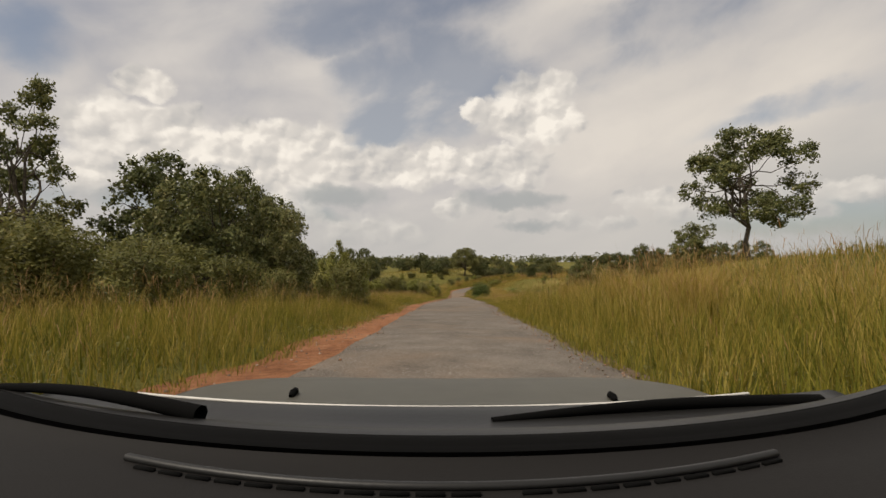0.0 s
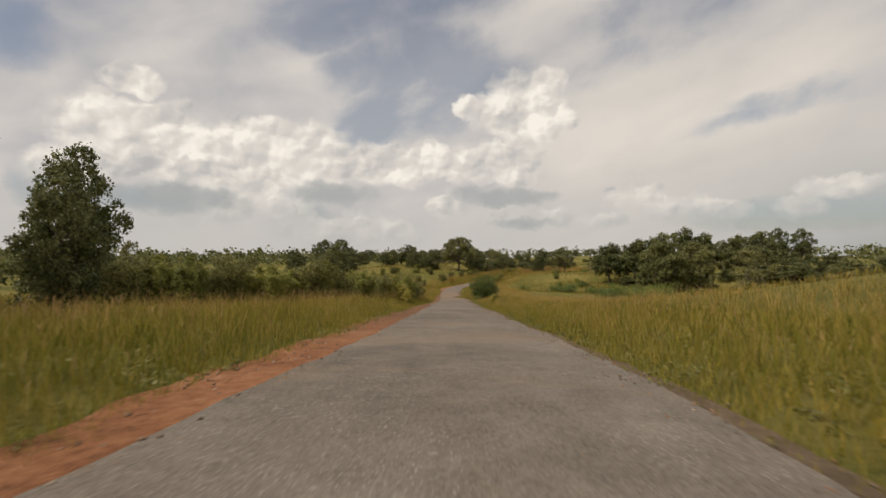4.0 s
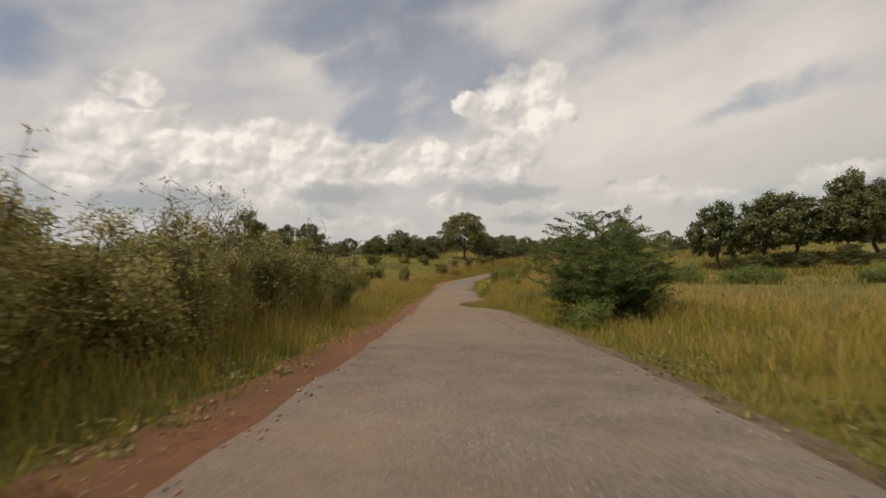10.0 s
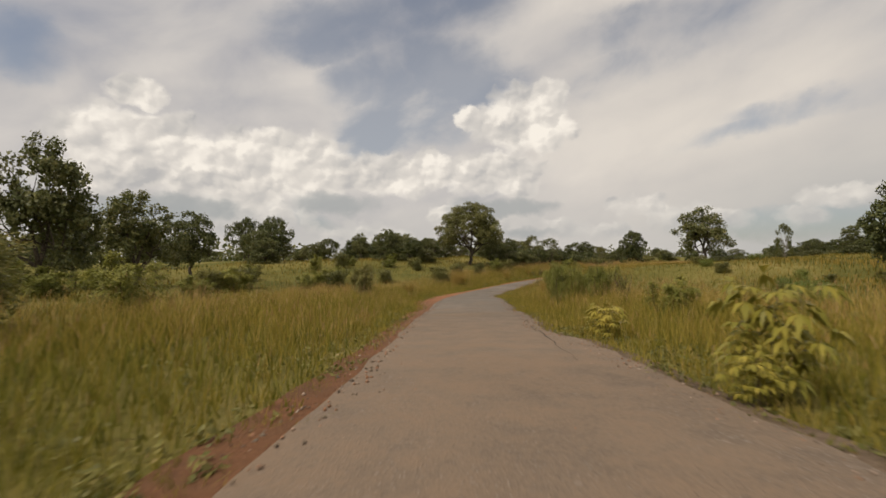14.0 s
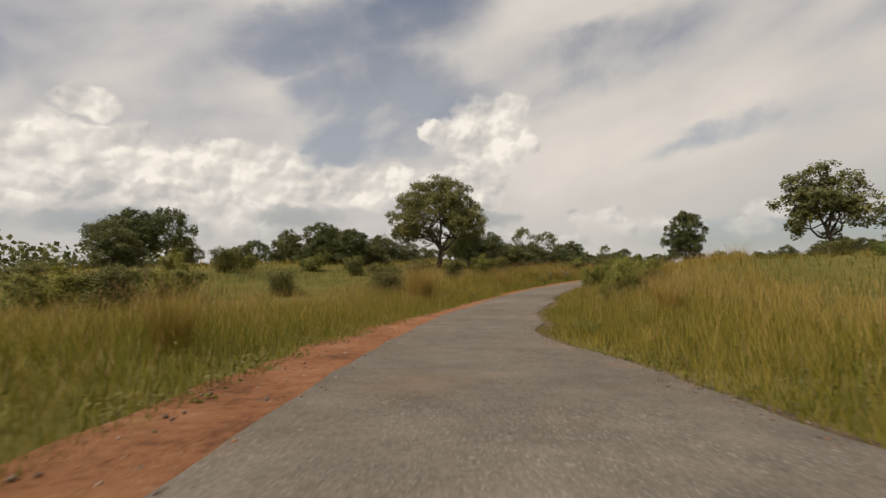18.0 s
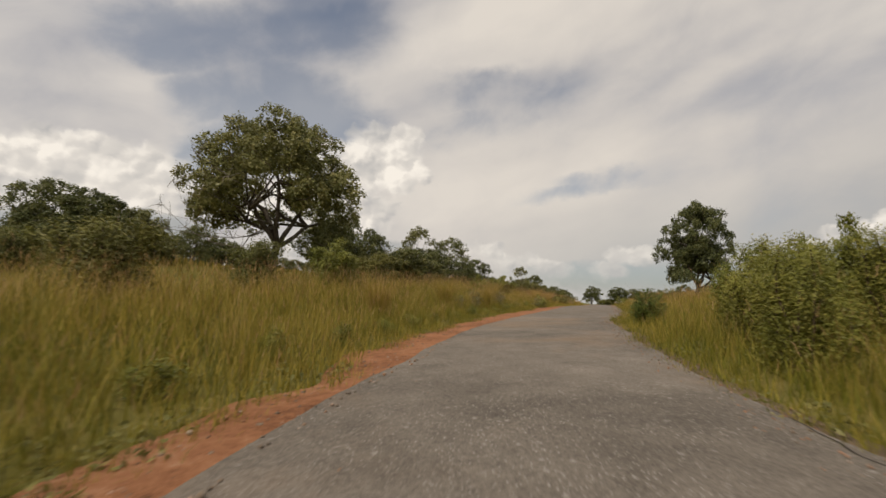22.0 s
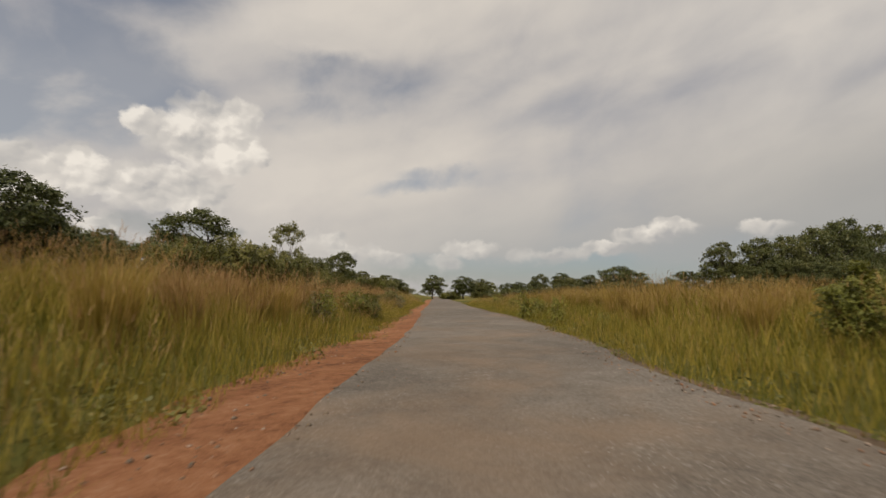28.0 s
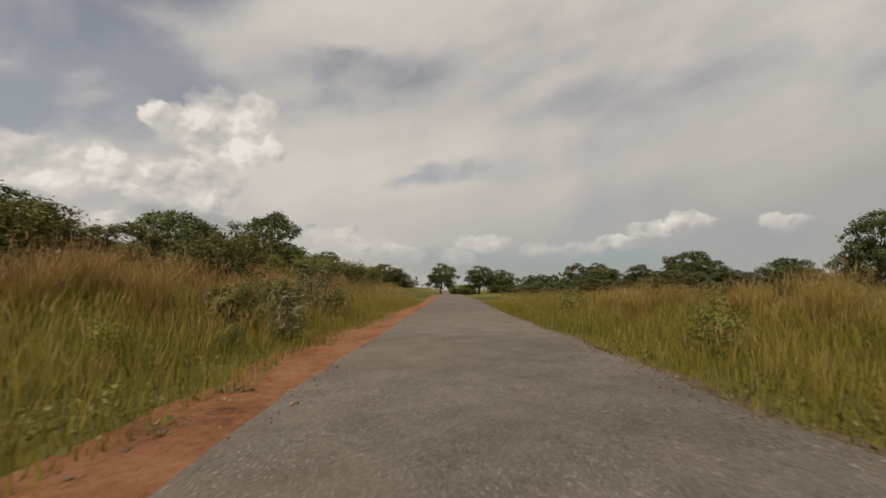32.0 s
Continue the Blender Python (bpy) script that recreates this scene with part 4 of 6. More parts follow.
olive_bush_tree = make_tree("olive_bush_tree", "bushy olive-green tree with leaves down to the grass", 27, 8.0, 7.0, -0.4, LEAF_OLIVE, 20000, 0.24,
                            dome=0.6, lumps=20, trunk=0.026, fork=0.15, ragged_top=0.18, core=3)
lacy_tree = make_tree("lacy_tree", "round light olive tree with many thin stems", 29, 7.0, 7.0, 0.9, LEAF_OLIVE, 7500, 0.19,
                      dome=0.62, lumps=20, trunk=0.016, fork=0.12, ragged_top=0.12)
grove_tree = make_tree("grove_tree", "tall dark tree of a grove with bare trunk below", 37, 10.0, 9.0, 1.6, LEAF_DARK, 15000, 0.36,
                       dome=0.6, lumps=19, trunk=0.028, fork=0.30, ragged_top=0.25, core=2)

plant(umbrella, 12.4, 282.0, 15.4, 19.2, 0.4, top=9.4)
plant(round_tree, 48.8, 263.8, 7.4, 6.2, 0.9, top=0.1)
plant(open_tree, 37.4, 58.6, 16.7, 15.0, 0.2)
# left of the start of the drive
plant(bush_tree, -21.5, 36.0, 11.5, 10.0, 0.3)
plant(bush_tree, -14.9, 30.0, 9.0, 7.6, 2.0)
plant(bush_tree, -11.3, 31.5, 7.2, 5.2, 4.0)
plant(bush_tree, -14.4, 43.0, 8.8, 7.0, 2.6)
plant(tall_sparse, -27.0, 31.0, 14.5, 7.4, 1.0, top=13.4)
plant(tall_sparse, -30.5, 32.5, 12.0, 6.5, 3.0, top=10.5)
plant(bush_tree, -31.0, 37.0, 8.0, 6.0, 3.0)
plant(bush_tree, -22.0, 51.5, 14.4, 9.2, 1.1)
plant(bush_tree, -21.4, 61.0, 13.4, 9.4, 2.2)
plant(bush_tree, -26.0, 69.0, 15.4, 8.5, 5.2)
plant(bush_tree, -22.6, 76.0, 8.8, 6.0, 0.2)
plant(bush_tree, -78.5, 152.0, 22.0, 22.0, 0.5, top=25.0)
plant(sparse_tree, -89.4, 189.0, 14.0, 8.0, 2.5)
plant(field_tree, -29.6, 194.8, 13.4, 9.4, 0.2)
plant(field_tree, -36.0, 218.0, 12.6, 11.0, 3.1)
plant(field_tree, -38.8, 238.0, 11.6, 10.5, 4.4)
plant(field_tree, -52.0, 228.0, 12.0, 9.0, 1.4)
plant(field_tree, -42.9, 288.6, 8.0, 11.5, 5.0, top=4.5)
plant(flat_tree, -62.5, 320.0, 12.8, 13.0, 0.7, top=9.6)
plant(flat_tree, -52.5, 319.4, 13.0, 13.0, 2.7, top=9.8)
plant(field_tree, -53.0, 332.5, 6.9, 8.5, 3.7, top=3.6)
plant(field_tree, -22.4, 318.4, 6.9, 7.8, 1.3, top=4.1)
plant(field_tree, -15.8, 342.5, 10.0, 15.0, 5.3, top=7.3)
plant(field_tree, -24.9, 334.4, 6.0, 9.0, 0.3, top=3.1)
plant(field_tree, -6.0, 312.0, 6.5, 9.0, 2.3, top=3.4)
plant(bush_tree, 1.0, 284.0, 4.6, 6.0, 1.0, top=-2.6)
plant(bush_tree, -7.0, 290.0, 4.4, 8.0, 1.6, top=-2.0)
plant(field_tree, 20.2, 295.0, 7.8, 8.6, 2.0, top=3.9)
plant(bush_tree, 25.5, 296.5, 6.4, 7.0, 3.0, top=1.0)
plant(bush_tree, 21.0, 292.0, 5.2, 6.0, 1.0, top=-1.2)
plant(lacy_tree, 38.2, 300.3, 8.0, 8.4, 0.0, top=1.2)
plant(bush_tree, 35.5, 303.0, 5.2, 6.5, 4.0, top=-1.7)
plant(sparse_tree, 32.0, 296.5, 6.8, 6.2, 2.0, top=1.6)
plant(bush_tree, 43.0, 306.0, 4.6, 6.0, 3.4, top=-2.0)
plant(bush_tree, 60.4, 333.0, 6.6, 6.4, 1.7, top=-2.1)
plant(bush_tree, 71.0, 339.0, 4.9, 5.9, 2.9, top=-2.6)
plant(bush_tree, 54.4, 330.0, 7.8, 10.5, 0.6, top=1.5)
plant(sparse_tree, 60.0, 319.0, 6.4, 4.2, 3.3, top=-0.8)
plant(flat_tree, 76.5, 343.0, 5.6, 6.2, 0.4, top=-0.5)
plant(bush_tree, 66.0, 331.0, 4.0, 6.0, 0.9, top=-3.6)
plant(bush_tree, 80.0, 348.0, 4.4, 6.0, 2.1, top=-2.2)
plant(bush_tree, 87.0, 356.0, 4.2, 6.0, 5.1, top=-2.0)
# right of the road
plant(sparse_tree, 38.8, 73.2, 8.6, 9.0, 0.8, label="olive bushy tree with pale stems in tall grass")
plant(olive_bush_tree, 36.5, 71.0, 6.6, 6.4, 2.2)
plant(olive_bush_tree, 29.8, 104.0, 7.9, 6.4, 1.4)
plant(olive_bush_tree, 35.0, 106.0, 7.0, 6.0, 2.4)
plant(sparse_tree, 42.0, 106.0, 6.4, 5.5, 0.1)
plant(grove_tree, 61.5, 210.0, 14.0, 11.5)
plant(grove_tree, 69.5, 207.0, 15.0, 13.0)
plant(grove_tree, 77.0, 209.0, 13.6, 13.0)
plant(grove_tree, 84.0, 204.0, 17.5, 11.0)
plant(grove_tree, 92.0, 207.0, 15.0, 14.0)
plant(grove_tree, 101.0, 203.0, 14.0, 13.0)
plant(field_tree, 112.0, 206.0, 15.0, 14.0)
for x, y, h in ((65.0, 203.0, 6.0), (73.0, 202.0, 5.0), (81.0, 201.0, 6.5), (88.0, 199.0, 5.5), (96.0, 200.0, 6.0), (106.0, 199.0, 6.5)):
    plant(bush_tree, x, y, h * 0.62, h * 1.1, group="bushes under the tall trees")
plant(field_tree, 55.5, 246.5, 11.0, 10.8, 1.2, top=3.4)
plant(sparse_tree, 63.1, 235.1, 6.3, 3.2, 5.0)
plant(bush_tree, 147.5, 319.0, 9.0, 10.0, top=6.2)
plant(bush_tree, 152.0, 314.0, 9.0, 11.0, top=7.0)
plant(bush_tree, 160.0, 312.0, 9.0, 12.0, top=8.2)
plant(bush_tree, 170.0, 310.0, 9.0, 13.0, top=11.0)
plant(bush_tree, 181.0, 309.0, 9.0, 14.0, top=13.5)
plant(bush_tree, 192.0, 309.0, 9.0, 14.0, top=15.5)
plant(bush_tree, 203.0, 306.0, 9.0, 14.0, top=15.0)
for x, y, h in ((145.0, 312.0, 5.0), (150.5, 308.0, 6.5), (157.0, 306.0, 6.5), (166.0, 305.0, 7.5), (176.0, 303.0, 8.0), (187.0, 302.0, 8.5)):
    plant(bush_tree, x, y, h, h * 1.5, group="bushes under the tall trees")
plant(flat_tree, 157.0, 348.5, 6.8, 10.0, top=3.0)
plant(bush_tree, 170.0, 352.0, 6.5, 12.0, top=3.2)
plant(bush_tree, 187.0, 365.0, 6.1, 9.0, top=3.4)
plant(bush_tree, 178.0, 372.0, 5.5, 10.0, top=3.0)
plant(field_tree, 190.0, 391.6, 7.5, 13.0, top=3.4)
plant(field_tree, 133.8, 397.4, 7.5, 9.0, label="small ragged tree on the skyline beside the road", top=1.0)
plant(field_tree, 150.0, 402.0, 6.5, 11.0, top=1.6)
plant(bush_tree, 163.0, 408.0, 5.6, 12.0, top=1.8)
plant(field_tree, 124.0, 403.0, 4.5, 8.0, top=-0.4)


# belts of woodland behind the fields
for i in range(26):
    s, lat, h, w = 262 + 5.2 * i + rnd.uniform(-2, 2), -17 - 24 * rnd.random() ** 1.4, rnd.uniform(4.2, 6.4) * (1.0 if i < 8 else 0.66), rnd.uniform(5.5, 8.5)
    x, y, z, bank, nx, ny = (float(v) for v in along(s))
    if math.hypot(x + lat * nx - 14.0, y + lat * ny - 270.0) > 10.0:     # the foot of the spreading tree stays clear
        by_road((field_tree, bush_tree, flat_tree)[i % 3], s, lat, h, w, group="bushes beside the climbing road")
for i in range(30):
    by_road((field_tree, bush_tree, flat_tree)[i % 3], 150 + 7.0 * i + rnd.uniform(-3, 3), -50 - 60 * rnd.random(), rnd.uniform(6, 9.5), rnd.uniform(7, 12), group="woodland belt")
for i in range(22):
    by_road((field_tree, bush_tree)[i % 2], 90 + 8.0 * i + rnd.uniform(-3, 3), 88 + 70 * rnd.random(), rnd.uniform(6, 9), rnd.uniform(8, 13), group="woodland belt")
for i in range(20):
    plant((field_tree, bush_tree, flat_tree)[i % 3], -70 + 6.3 * i + rnd.uniform(-3, 3), 352 + 30 * rnd.random(), rnd.uniform(6, 9.5), rnd.uniform(7, 12), group="woodland belt")
for i in range(26):
    by_road((field_tree, flat_tree, bush_tree)[i % 3], 400 + 9.0 * i + rnd.uniform(-3, 3), (1 if i % 2 else -1) * (14 + 0.35 * i + 60 * rnd.random()), rnd.uniform(5.5, 8.5), rnd.uniform(7, 12), group="trees along the far road")
for i in range(12):
    by_road((field_tree, bush_tree)[i % 2], 20 + 9.0 * i, 62 + 40 * rnd.random(), rnd.uniform(4.5, 7), rnd.uniform(7, 11), group="woodland belt")


for i in range(34):
    by_road((bush_tree, field_tree)[i % 4 == 3], 330 + 5.0 * i + rnd.uniform(-3, 3), 48 + 60 * rnd.random(), rnd.uniform(2.6, 4.4), rnd.uniform(6, 10), group="bushes across the far field")


for i in range(32):
    by_road((bush_tree, field_tree)[i % 5 == 4], 352 + 3.2 * i + rnd.uniform(-1.5, 1.5), 14 + 42 * rnd.random(), rnd.uniform(1.5, 2.9), rnd.uniform(4.5, 8), group="bushes across the far field")


def build_far_woods():
    """The ring of woodland on the skyline, as one mass."""
    rng = np.random.default_rng(77)
    at, size = [], []
    for i in range(2600):
        a = rng.uniform(-1.5, 2.2)
        r = rng.uniform(170, 760)
        x, y = 20 + r * math.sin(a), 90 + r * math.cos(a)
        at.append((x, y))
    at = np.array(at)
    s, lat, zr = road_frame(at[:, 0], at[:, 1])
    gap = np.array([np.hypot(LINE[:, 0] - x, LINE[:, 1] - y).min() for x, y in at])
    path = gap > 135
    path |= (s > 600) & (np.abs(lat) > 25)
    at = at[path]
    z = land(at[:, 0], at[:, 1])
    pts = []
    for (x, y), g in zip(at, z):
        h, w = rng.uniform(6, 12.5), rng.uniform(6, 13)
        n = 30
        d = rng.normal(size=(n, 3))
        d /= np.linalg.norm(d, axis=1, keepdims=True)
        c = np.array([x, y, g + h * 0.6]) + d * np.array([w * 0.5, w * 0.5, h * 0.4]) * rng.uniform(0.7, 1.1, (n, 1))
        low = np.array([x, y, g]) + rng.uniform(-1, 1, (6, 3)) * np.array([w * 0.4, w * 0.4, 0]) + np.array([0, 0, 1]) * rng.uniform(0, h * 0.4, (6, 1))
        pts += [c, low]
    pts = np.concatenate(pts)
    v, q = leaf_quads(pts, 1.9, rng, slim=0.9)
    tagged(new("far_woods", mesh_np("far_woods", v, q, LEAF_DARK)), "dark woodland along the far skyline", "woodland", kind="stuff")


build_far_woods()


# ---- grass ----
def blades(x, y, z, h, w, rng, curl=0.35, lean=None):
    """Tapering bent blades of grass: five corners, one quad and one triangle each."""
    n = len(x)
    a = rng.uniform(0, 6.283, n)
    ca, sa = np.cos(a), np.sin(a)
    b = rng.uniform(0, 6.283, n) if lean is None else lean + rng.normal(size=n) * 0.5
    lx, ly = np.cos(b) * h * curl * rng.uniform(0.1, 1, n), np.sin(b) * h * curl * rng.uniform(0.1, 1, n)
    v = np.empty((n, 5, 3))
    v[:, 0] = np.stack([x - ca * w, y - sa * w, z], -1)
    v[:, 1] = np.stack([x + ca * w, y + sa * w, z], -1)
    mx, my, mz = x + lx * 0.3, y + ly * 0.3, z + h * 0.6
    v[:, 2] = np.stack([mx + ca * w * 0.7, my + sa * w * 0.7, mz], -1)
    v[:, 3] = np.stack([mx - ca * w * 0.7, my - sa * w * 0.7, mz], -1)
    v[:, 4] = np.stack([x + lx, y + ly, z + h * (1 - 0.25 * (lx * lx + ly * ly) / (h * h + 1e-6))], -1)
    k = np.arange(n)[:, None] * 5
    return v.reshape(-1, 3), k + np.array([[0, 1, 2, 3]]), k + np.array([[3, 2, 4]])


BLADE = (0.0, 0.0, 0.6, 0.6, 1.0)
# height of the grass: arc length, left, right
GRASS = [(-60, 1.2, 1.5), (10, 1.3, 1.9), (24, 1.2, 2.1), (38, 1.0, 1.7), (48, 0.95, 0.95), (80, 1.0, 0.8), (95, 1.2, 0.75),
         (130, 1.2, 0.8), (150, 0.95, 0.85), (178, 1.0, 1.3), (192, 1.05, 1.6), (204, 1.1, 1.1), (222, 1.2, 1.2), (236, 1.45, 1.5),
         (250, 1.4, 1.5), (265, 1.5, 1.1), (285, 1.45, 1.05), (300, 1.35, 1.2), (330, 1.3, 1.1), (430, 1.2, 1.1)]


def scatter(n, side, near, far, rng, lo=-14.0, hi=372.0, power=1.6):
    """Places on one side of the road, thicker towards it: x, y, z, arc length, distance from the bare edge."""
    s = rng.uniform(lo, hi, n)
    out = near + (far - near) * rng.random(n) ** power
    if side < 0:
        edge = left_edge(s) - red_width(s)
        lat = edge - out
    else:
        edge = right_edge(s) + grit_width(s)
        lat = edge + out
    x, y, z, bank, nx, ny = along(s)
    x, y = x + lat * nx, y + lat * ny
    return x, y, land(x, y), s, out


def tussocks(count, k, spread, side, near, far, rng, power):
    """Blades in tussocks, leaning out from the middle of each: place, arc length, distance from the edge, lean and size of the tussock."""
    x, y, z, s, out = scatter(count, side, near, far, rng, power=power)
    size = rng.uniform(0.5, 1.3, count) * np.where(rng.random(count) < 0.12, 1.25, 1.0)
    turn, r = rng.uniform(0, 6.283, count * k), spread * np.sqrt(rng.random(count * k)) * np.repeat(size, k)
    x, y = np.repeat(x, k) + r * np.cos(turn), np.repeat(y, k) + r * np.sin(turn)
    return x, y, np.repeat(z, k), np.repeat(s, k), np.repeat(out, k), turn, np.repeat(size, k)


def build_grass(side, name, label):
    rng = np.random.default_rng(200 + side)
    col = 1 if side < 0 else 2

    def uneven(x, y):
        return 1 + 0.26 * waves(x, y, 9.0, 5) + 0.28 * waves(x, y, 2.6, 15)

    # green blades in tussocks, low at the bare edge and rising away from it
    x, y, z, s, out, turn, size = tussocks(16500, 9, 0.17, side, -0.3, 8.5, rng, 1.6)
    h = table(GRASS, s, col) * (0.26 + 0.74 * smooth01(out, 0.0, 2.0)) * uneven(x, y) * rng.uniform(0.35, 0.88, len(x)) * size
    v, q, t = blades(x, y, z - 0.05, h, 0.0048 + 0.0045 * smooth01(out, 1, 8), rng, 0.95, turn)
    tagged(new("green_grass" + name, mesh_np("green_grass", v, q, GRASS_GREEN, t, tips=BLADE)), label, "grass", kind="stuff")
    # short dense undergrowth that hides the soil
    ux, uy, uz, us, uo = scatter(120000, side, -0.1, 8.0, rng, power=1.3)
    uh = table(GRASS, us, col) * (0.16 + 0.30 * smooth01(uo, 0.0, 2.0)) * rng.uniform(0.6, 1.25, len(ux))
    ua, ub = rng.uniform(0, 6.283, (2, len(ux)))
    uw = 0.016 + 0.014 * smooth01(uo, 1, 7)
    lean = uh * 0.6 * rng.random(len(ux))
    v = np.stack([np.stack([ux - np.cos(ua) * uw, uy - np.sin(ua) * uw, uz - 0.04], -1), np.stack([ux + np.cos(ua) * uw, uy + np.sin(ua) * uw, uz - 0.04], -1),
                  np.stack([ux + np.cos(ub) * lean, uy + np.sin(ub) * lean, uz + uh], -1)], 1).reshape(-1, 3)
    me = mesh_np("undergrowth", v, np.zeros((0, 4)), GRASS_GREEN, np.arange(len(v)).reshape(-1, 3), tips=(0.0, 0.0, 0.7))
    tagged(new("undergrowth" + name, me), "short dense green grass close to the soil", "grass", kind="stuff")
    # straw blades and stalks above them
    x, y, z, s, out, turn, size = tussocks(11500, 9, 0.20, side, 0.3, 15.0, rng, 1.35)
    h = table(GRASS, s, col) * (0.36 + 0.64 * smooth01(out, 0.2, 2.4)) * uneven(x, y) * rng.uniform(0.5, 1.02, len(x)) * (0.35 + 0.65 * size)
    v, q, t = blades(x, y, z - 0.05, h, 0.0030 + 0.0055 * smooth01(out, 2, 12), rng, 0.75, turn)
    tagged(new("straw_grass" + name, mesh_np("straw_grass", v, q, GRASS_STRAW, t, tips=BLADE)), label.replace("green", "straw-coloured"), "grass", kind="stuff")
    # seed heads on the tops
    m = (rng.random(len(x)) < 0.22 + (0.38 * smooth01(s, 190, 260) if side < 0 else 0.1 * smooth01(s, 270, 300))) & (out > 0.9)
    n = int(m.sum())
    tip = v.reshape(-1, 5, 3)[m, 4]
    v, q, t = blades(tip[:, 0], tip[:, 1], tip[:, 2] - 0.10, rng.uniform(0.12, 0.30, n), 0.0055, rng, 0.9, turn[m])
    tagged(new("seed_heads" + name, mesh_np("seed_heads", v, q, GRASS_HEAD, t, tips=(1.0,))), "brown seed heads of tall grass", "grass", kind="stuff")
    # tall clumps that stand above the rest, with feathery heads
    x, y, z, s, out = scatter(3200, side, 0.9, 11.0, rng, power=1.0)
    # everywhere in patches, and most of all left of the climbing road
    share = 0.45 * (waves(x, y, 11.0, 25) > 0.05) + (0.5 * smooth01(s, 215, 275) if side < 0 else 0.0)
    keep = rng.random(len(x)) < share
    x, y, z, s, out = (c[keep] for c in (x, y, z, s, out))
    k = 16
    turn, r = rng.uniform(0, 6.283, len(x) * k), 0.20 * np.sqrt(rng.random(len(x) * k))
    x, y = np.repeat(x, k) + r * np.cos(turn), np.repeat(y, k) + r * np.sin(turn)
    z, s, out = np.repeat(z, k), np.repeat(s, k), np.repeat(out, k)
    h = table(GRASS, s, col) * rng.uniform(0.72, 1.35, len(x)) * (0.6 + 0.4 * smooth01(out, 0.5, 3.0))
    v, q, t = blades(x, y, z - 0.05, h, 0.0038, rng, 0.8, turn)
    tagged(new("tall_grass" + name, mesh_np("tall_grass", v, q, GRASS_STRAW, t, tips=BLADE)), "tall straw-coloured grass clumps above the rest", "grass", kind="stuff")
    tip = v.reshape(-1, 5, 3)[:, 4]
    v, q, t = blades(tip[:, 0], tip[:, 1], tip[:, 2] - 0.12, rng.uniform(0.12, 0.32, len(tip)), 0.0065, rng, 0.9, turn)
    tagged(new("feathery_heads" + name, mesh_np("feathery_heads", v, q, GRASS_HEAD, t, tips=(1.0,))), "feathery seed heads of the tall clumps", "grass", kind="stuff")
    # broad-leaved herbs low down along the bare edge, in patches
    x, y, z, s, out = scatter(5200, side, -0.2, 3.2, rng, power=1.5)
    keep = waves(x, y, 4.0, 33) + rng.normal(size=len(x)) * 0.35 > 0.25
    x, y, z, out = (c[keep] for c in (x, y, z, out))
    tall, k = rng.uniform(0.10, 0.32, len(x)) * (0.7 + 0.5 * smooth01(out, 0, 2)), 16
    at = np.repeat(np.stack([x, y, z], -1), k, axis=0)
    off = rng.normal(size=(len(at), 3)) * np.array([0.5, 0.5, 0.0]) * np.repeat(tall, k)[:, None]
    at = at + off + np.array([0, 0, 1]) * (np.repeat(tall, k) * rng.random(len(at)))[:, None]
    v, q = leaf_quads(at, 0.085, rng, slim=0.6, face=off + np.array([0, 0, 0.25]))
    tagged(new("edge_herbs" + name, mesh_np("edge_herbs", v, q, LEAF_DULL)), "low broad-leaved green herbs along the road edge", "herbs", kind="stuff")
    # coarser tufts out over the fields
    x, y, z, s, out = scatter(60000, side, 7.0, 75.0, rng, -20, 420, 1.5)
    d = smooth01(out, 8, 60)
    h = (0.62 + 0.25 * waves(x, y, 23.0, 6)) * rng.uniform(0.6, 1.2, len(x)) * table(GRASS, s, col) / 1.1
    v, q, t = blades(x, y, z - 0.05, np.maximum(h, 0.2), 0.018 + 0.05 * d, rng, 0.5)
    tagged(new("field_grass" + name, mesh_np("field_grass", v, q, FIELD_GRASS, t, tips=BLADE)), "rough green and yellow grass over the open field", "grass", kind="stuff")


build_grass(-1, "", "tall green roadside grass")
build_grass(1, "", "tall green roadside grass")


# ---- shrubs, saplings and weeds ----
leafy_shrub = make_shrub("leafy_shrub", "leafy green roadside shrub", 61, 3.0, 3.0, LEAF_BRIGHT, 7500, 0.12, droop=1.0, tight=0.85)
dull_shrub = make_shrub("dull_shrub", "dull green bushy shrub among the grass", 62, 3.0, 3.2, LEAF_DULL, 6000, 0.14)
dry_scrub = make_shrub("dry_scrub", "yellowish scrub with thin dry twigs standing above it", 63, 2.6, 3.0, LEAF_DRY, 10000, 0.085, wisps=9)
feather_bush = make_feathery("feathery_bush", "bright green feathery acacia bush beside the road", 64, 4.6, 6.4, LEAF_SOFT, 26, 22, 60)
reed_shrub = make_shrub("reedy_shrub", "tall pale green upright shrub with slender leaves", 65, 3.0, 2.0, LEAF_BRIGHT, 9000, 0.085, 0.28, even=0.6)
weed = make_shrub("weed", "broad-leaved green weed at the road edge", 66, 1.3, 1.1, LEAF_BRIGHT, 1100, 0.095, 0.45, category="plant", stems=5)
sapling = make_shrub("sapling", "young sapling with drooping bright leaves", 67, 1.5, 1.2, LEAF_BRIGHT, 520, 0.14, 0.36, category="plant", stems=4, droop=1.0, tight=0.7)
star_plant = make_palmate("star_leaved_plant", "yellow-green young plant with drooping star-shaped leaves", 72, 1.9, 1.5, LEAF_YELLOW, 4, 12, 0.31)
broad_shrub = make_shrub("broad_leaved_shrub", "tall shrub with large drooping olive leaves", 73, 3.6, 3.2, LEAF_DULL, 8000, 0.165, 0.42, stems=13, droop=1.0, even=0.6, tight=0.75)
pale_weed = make_shrub("pale_weed", "silvery pale-leaved weed among the grass", 74, 1.2, 1.0, LEAF_PALE, 420, 0.14, 0.28, category="plant", stems=7, even=0.6, tight=0.7)
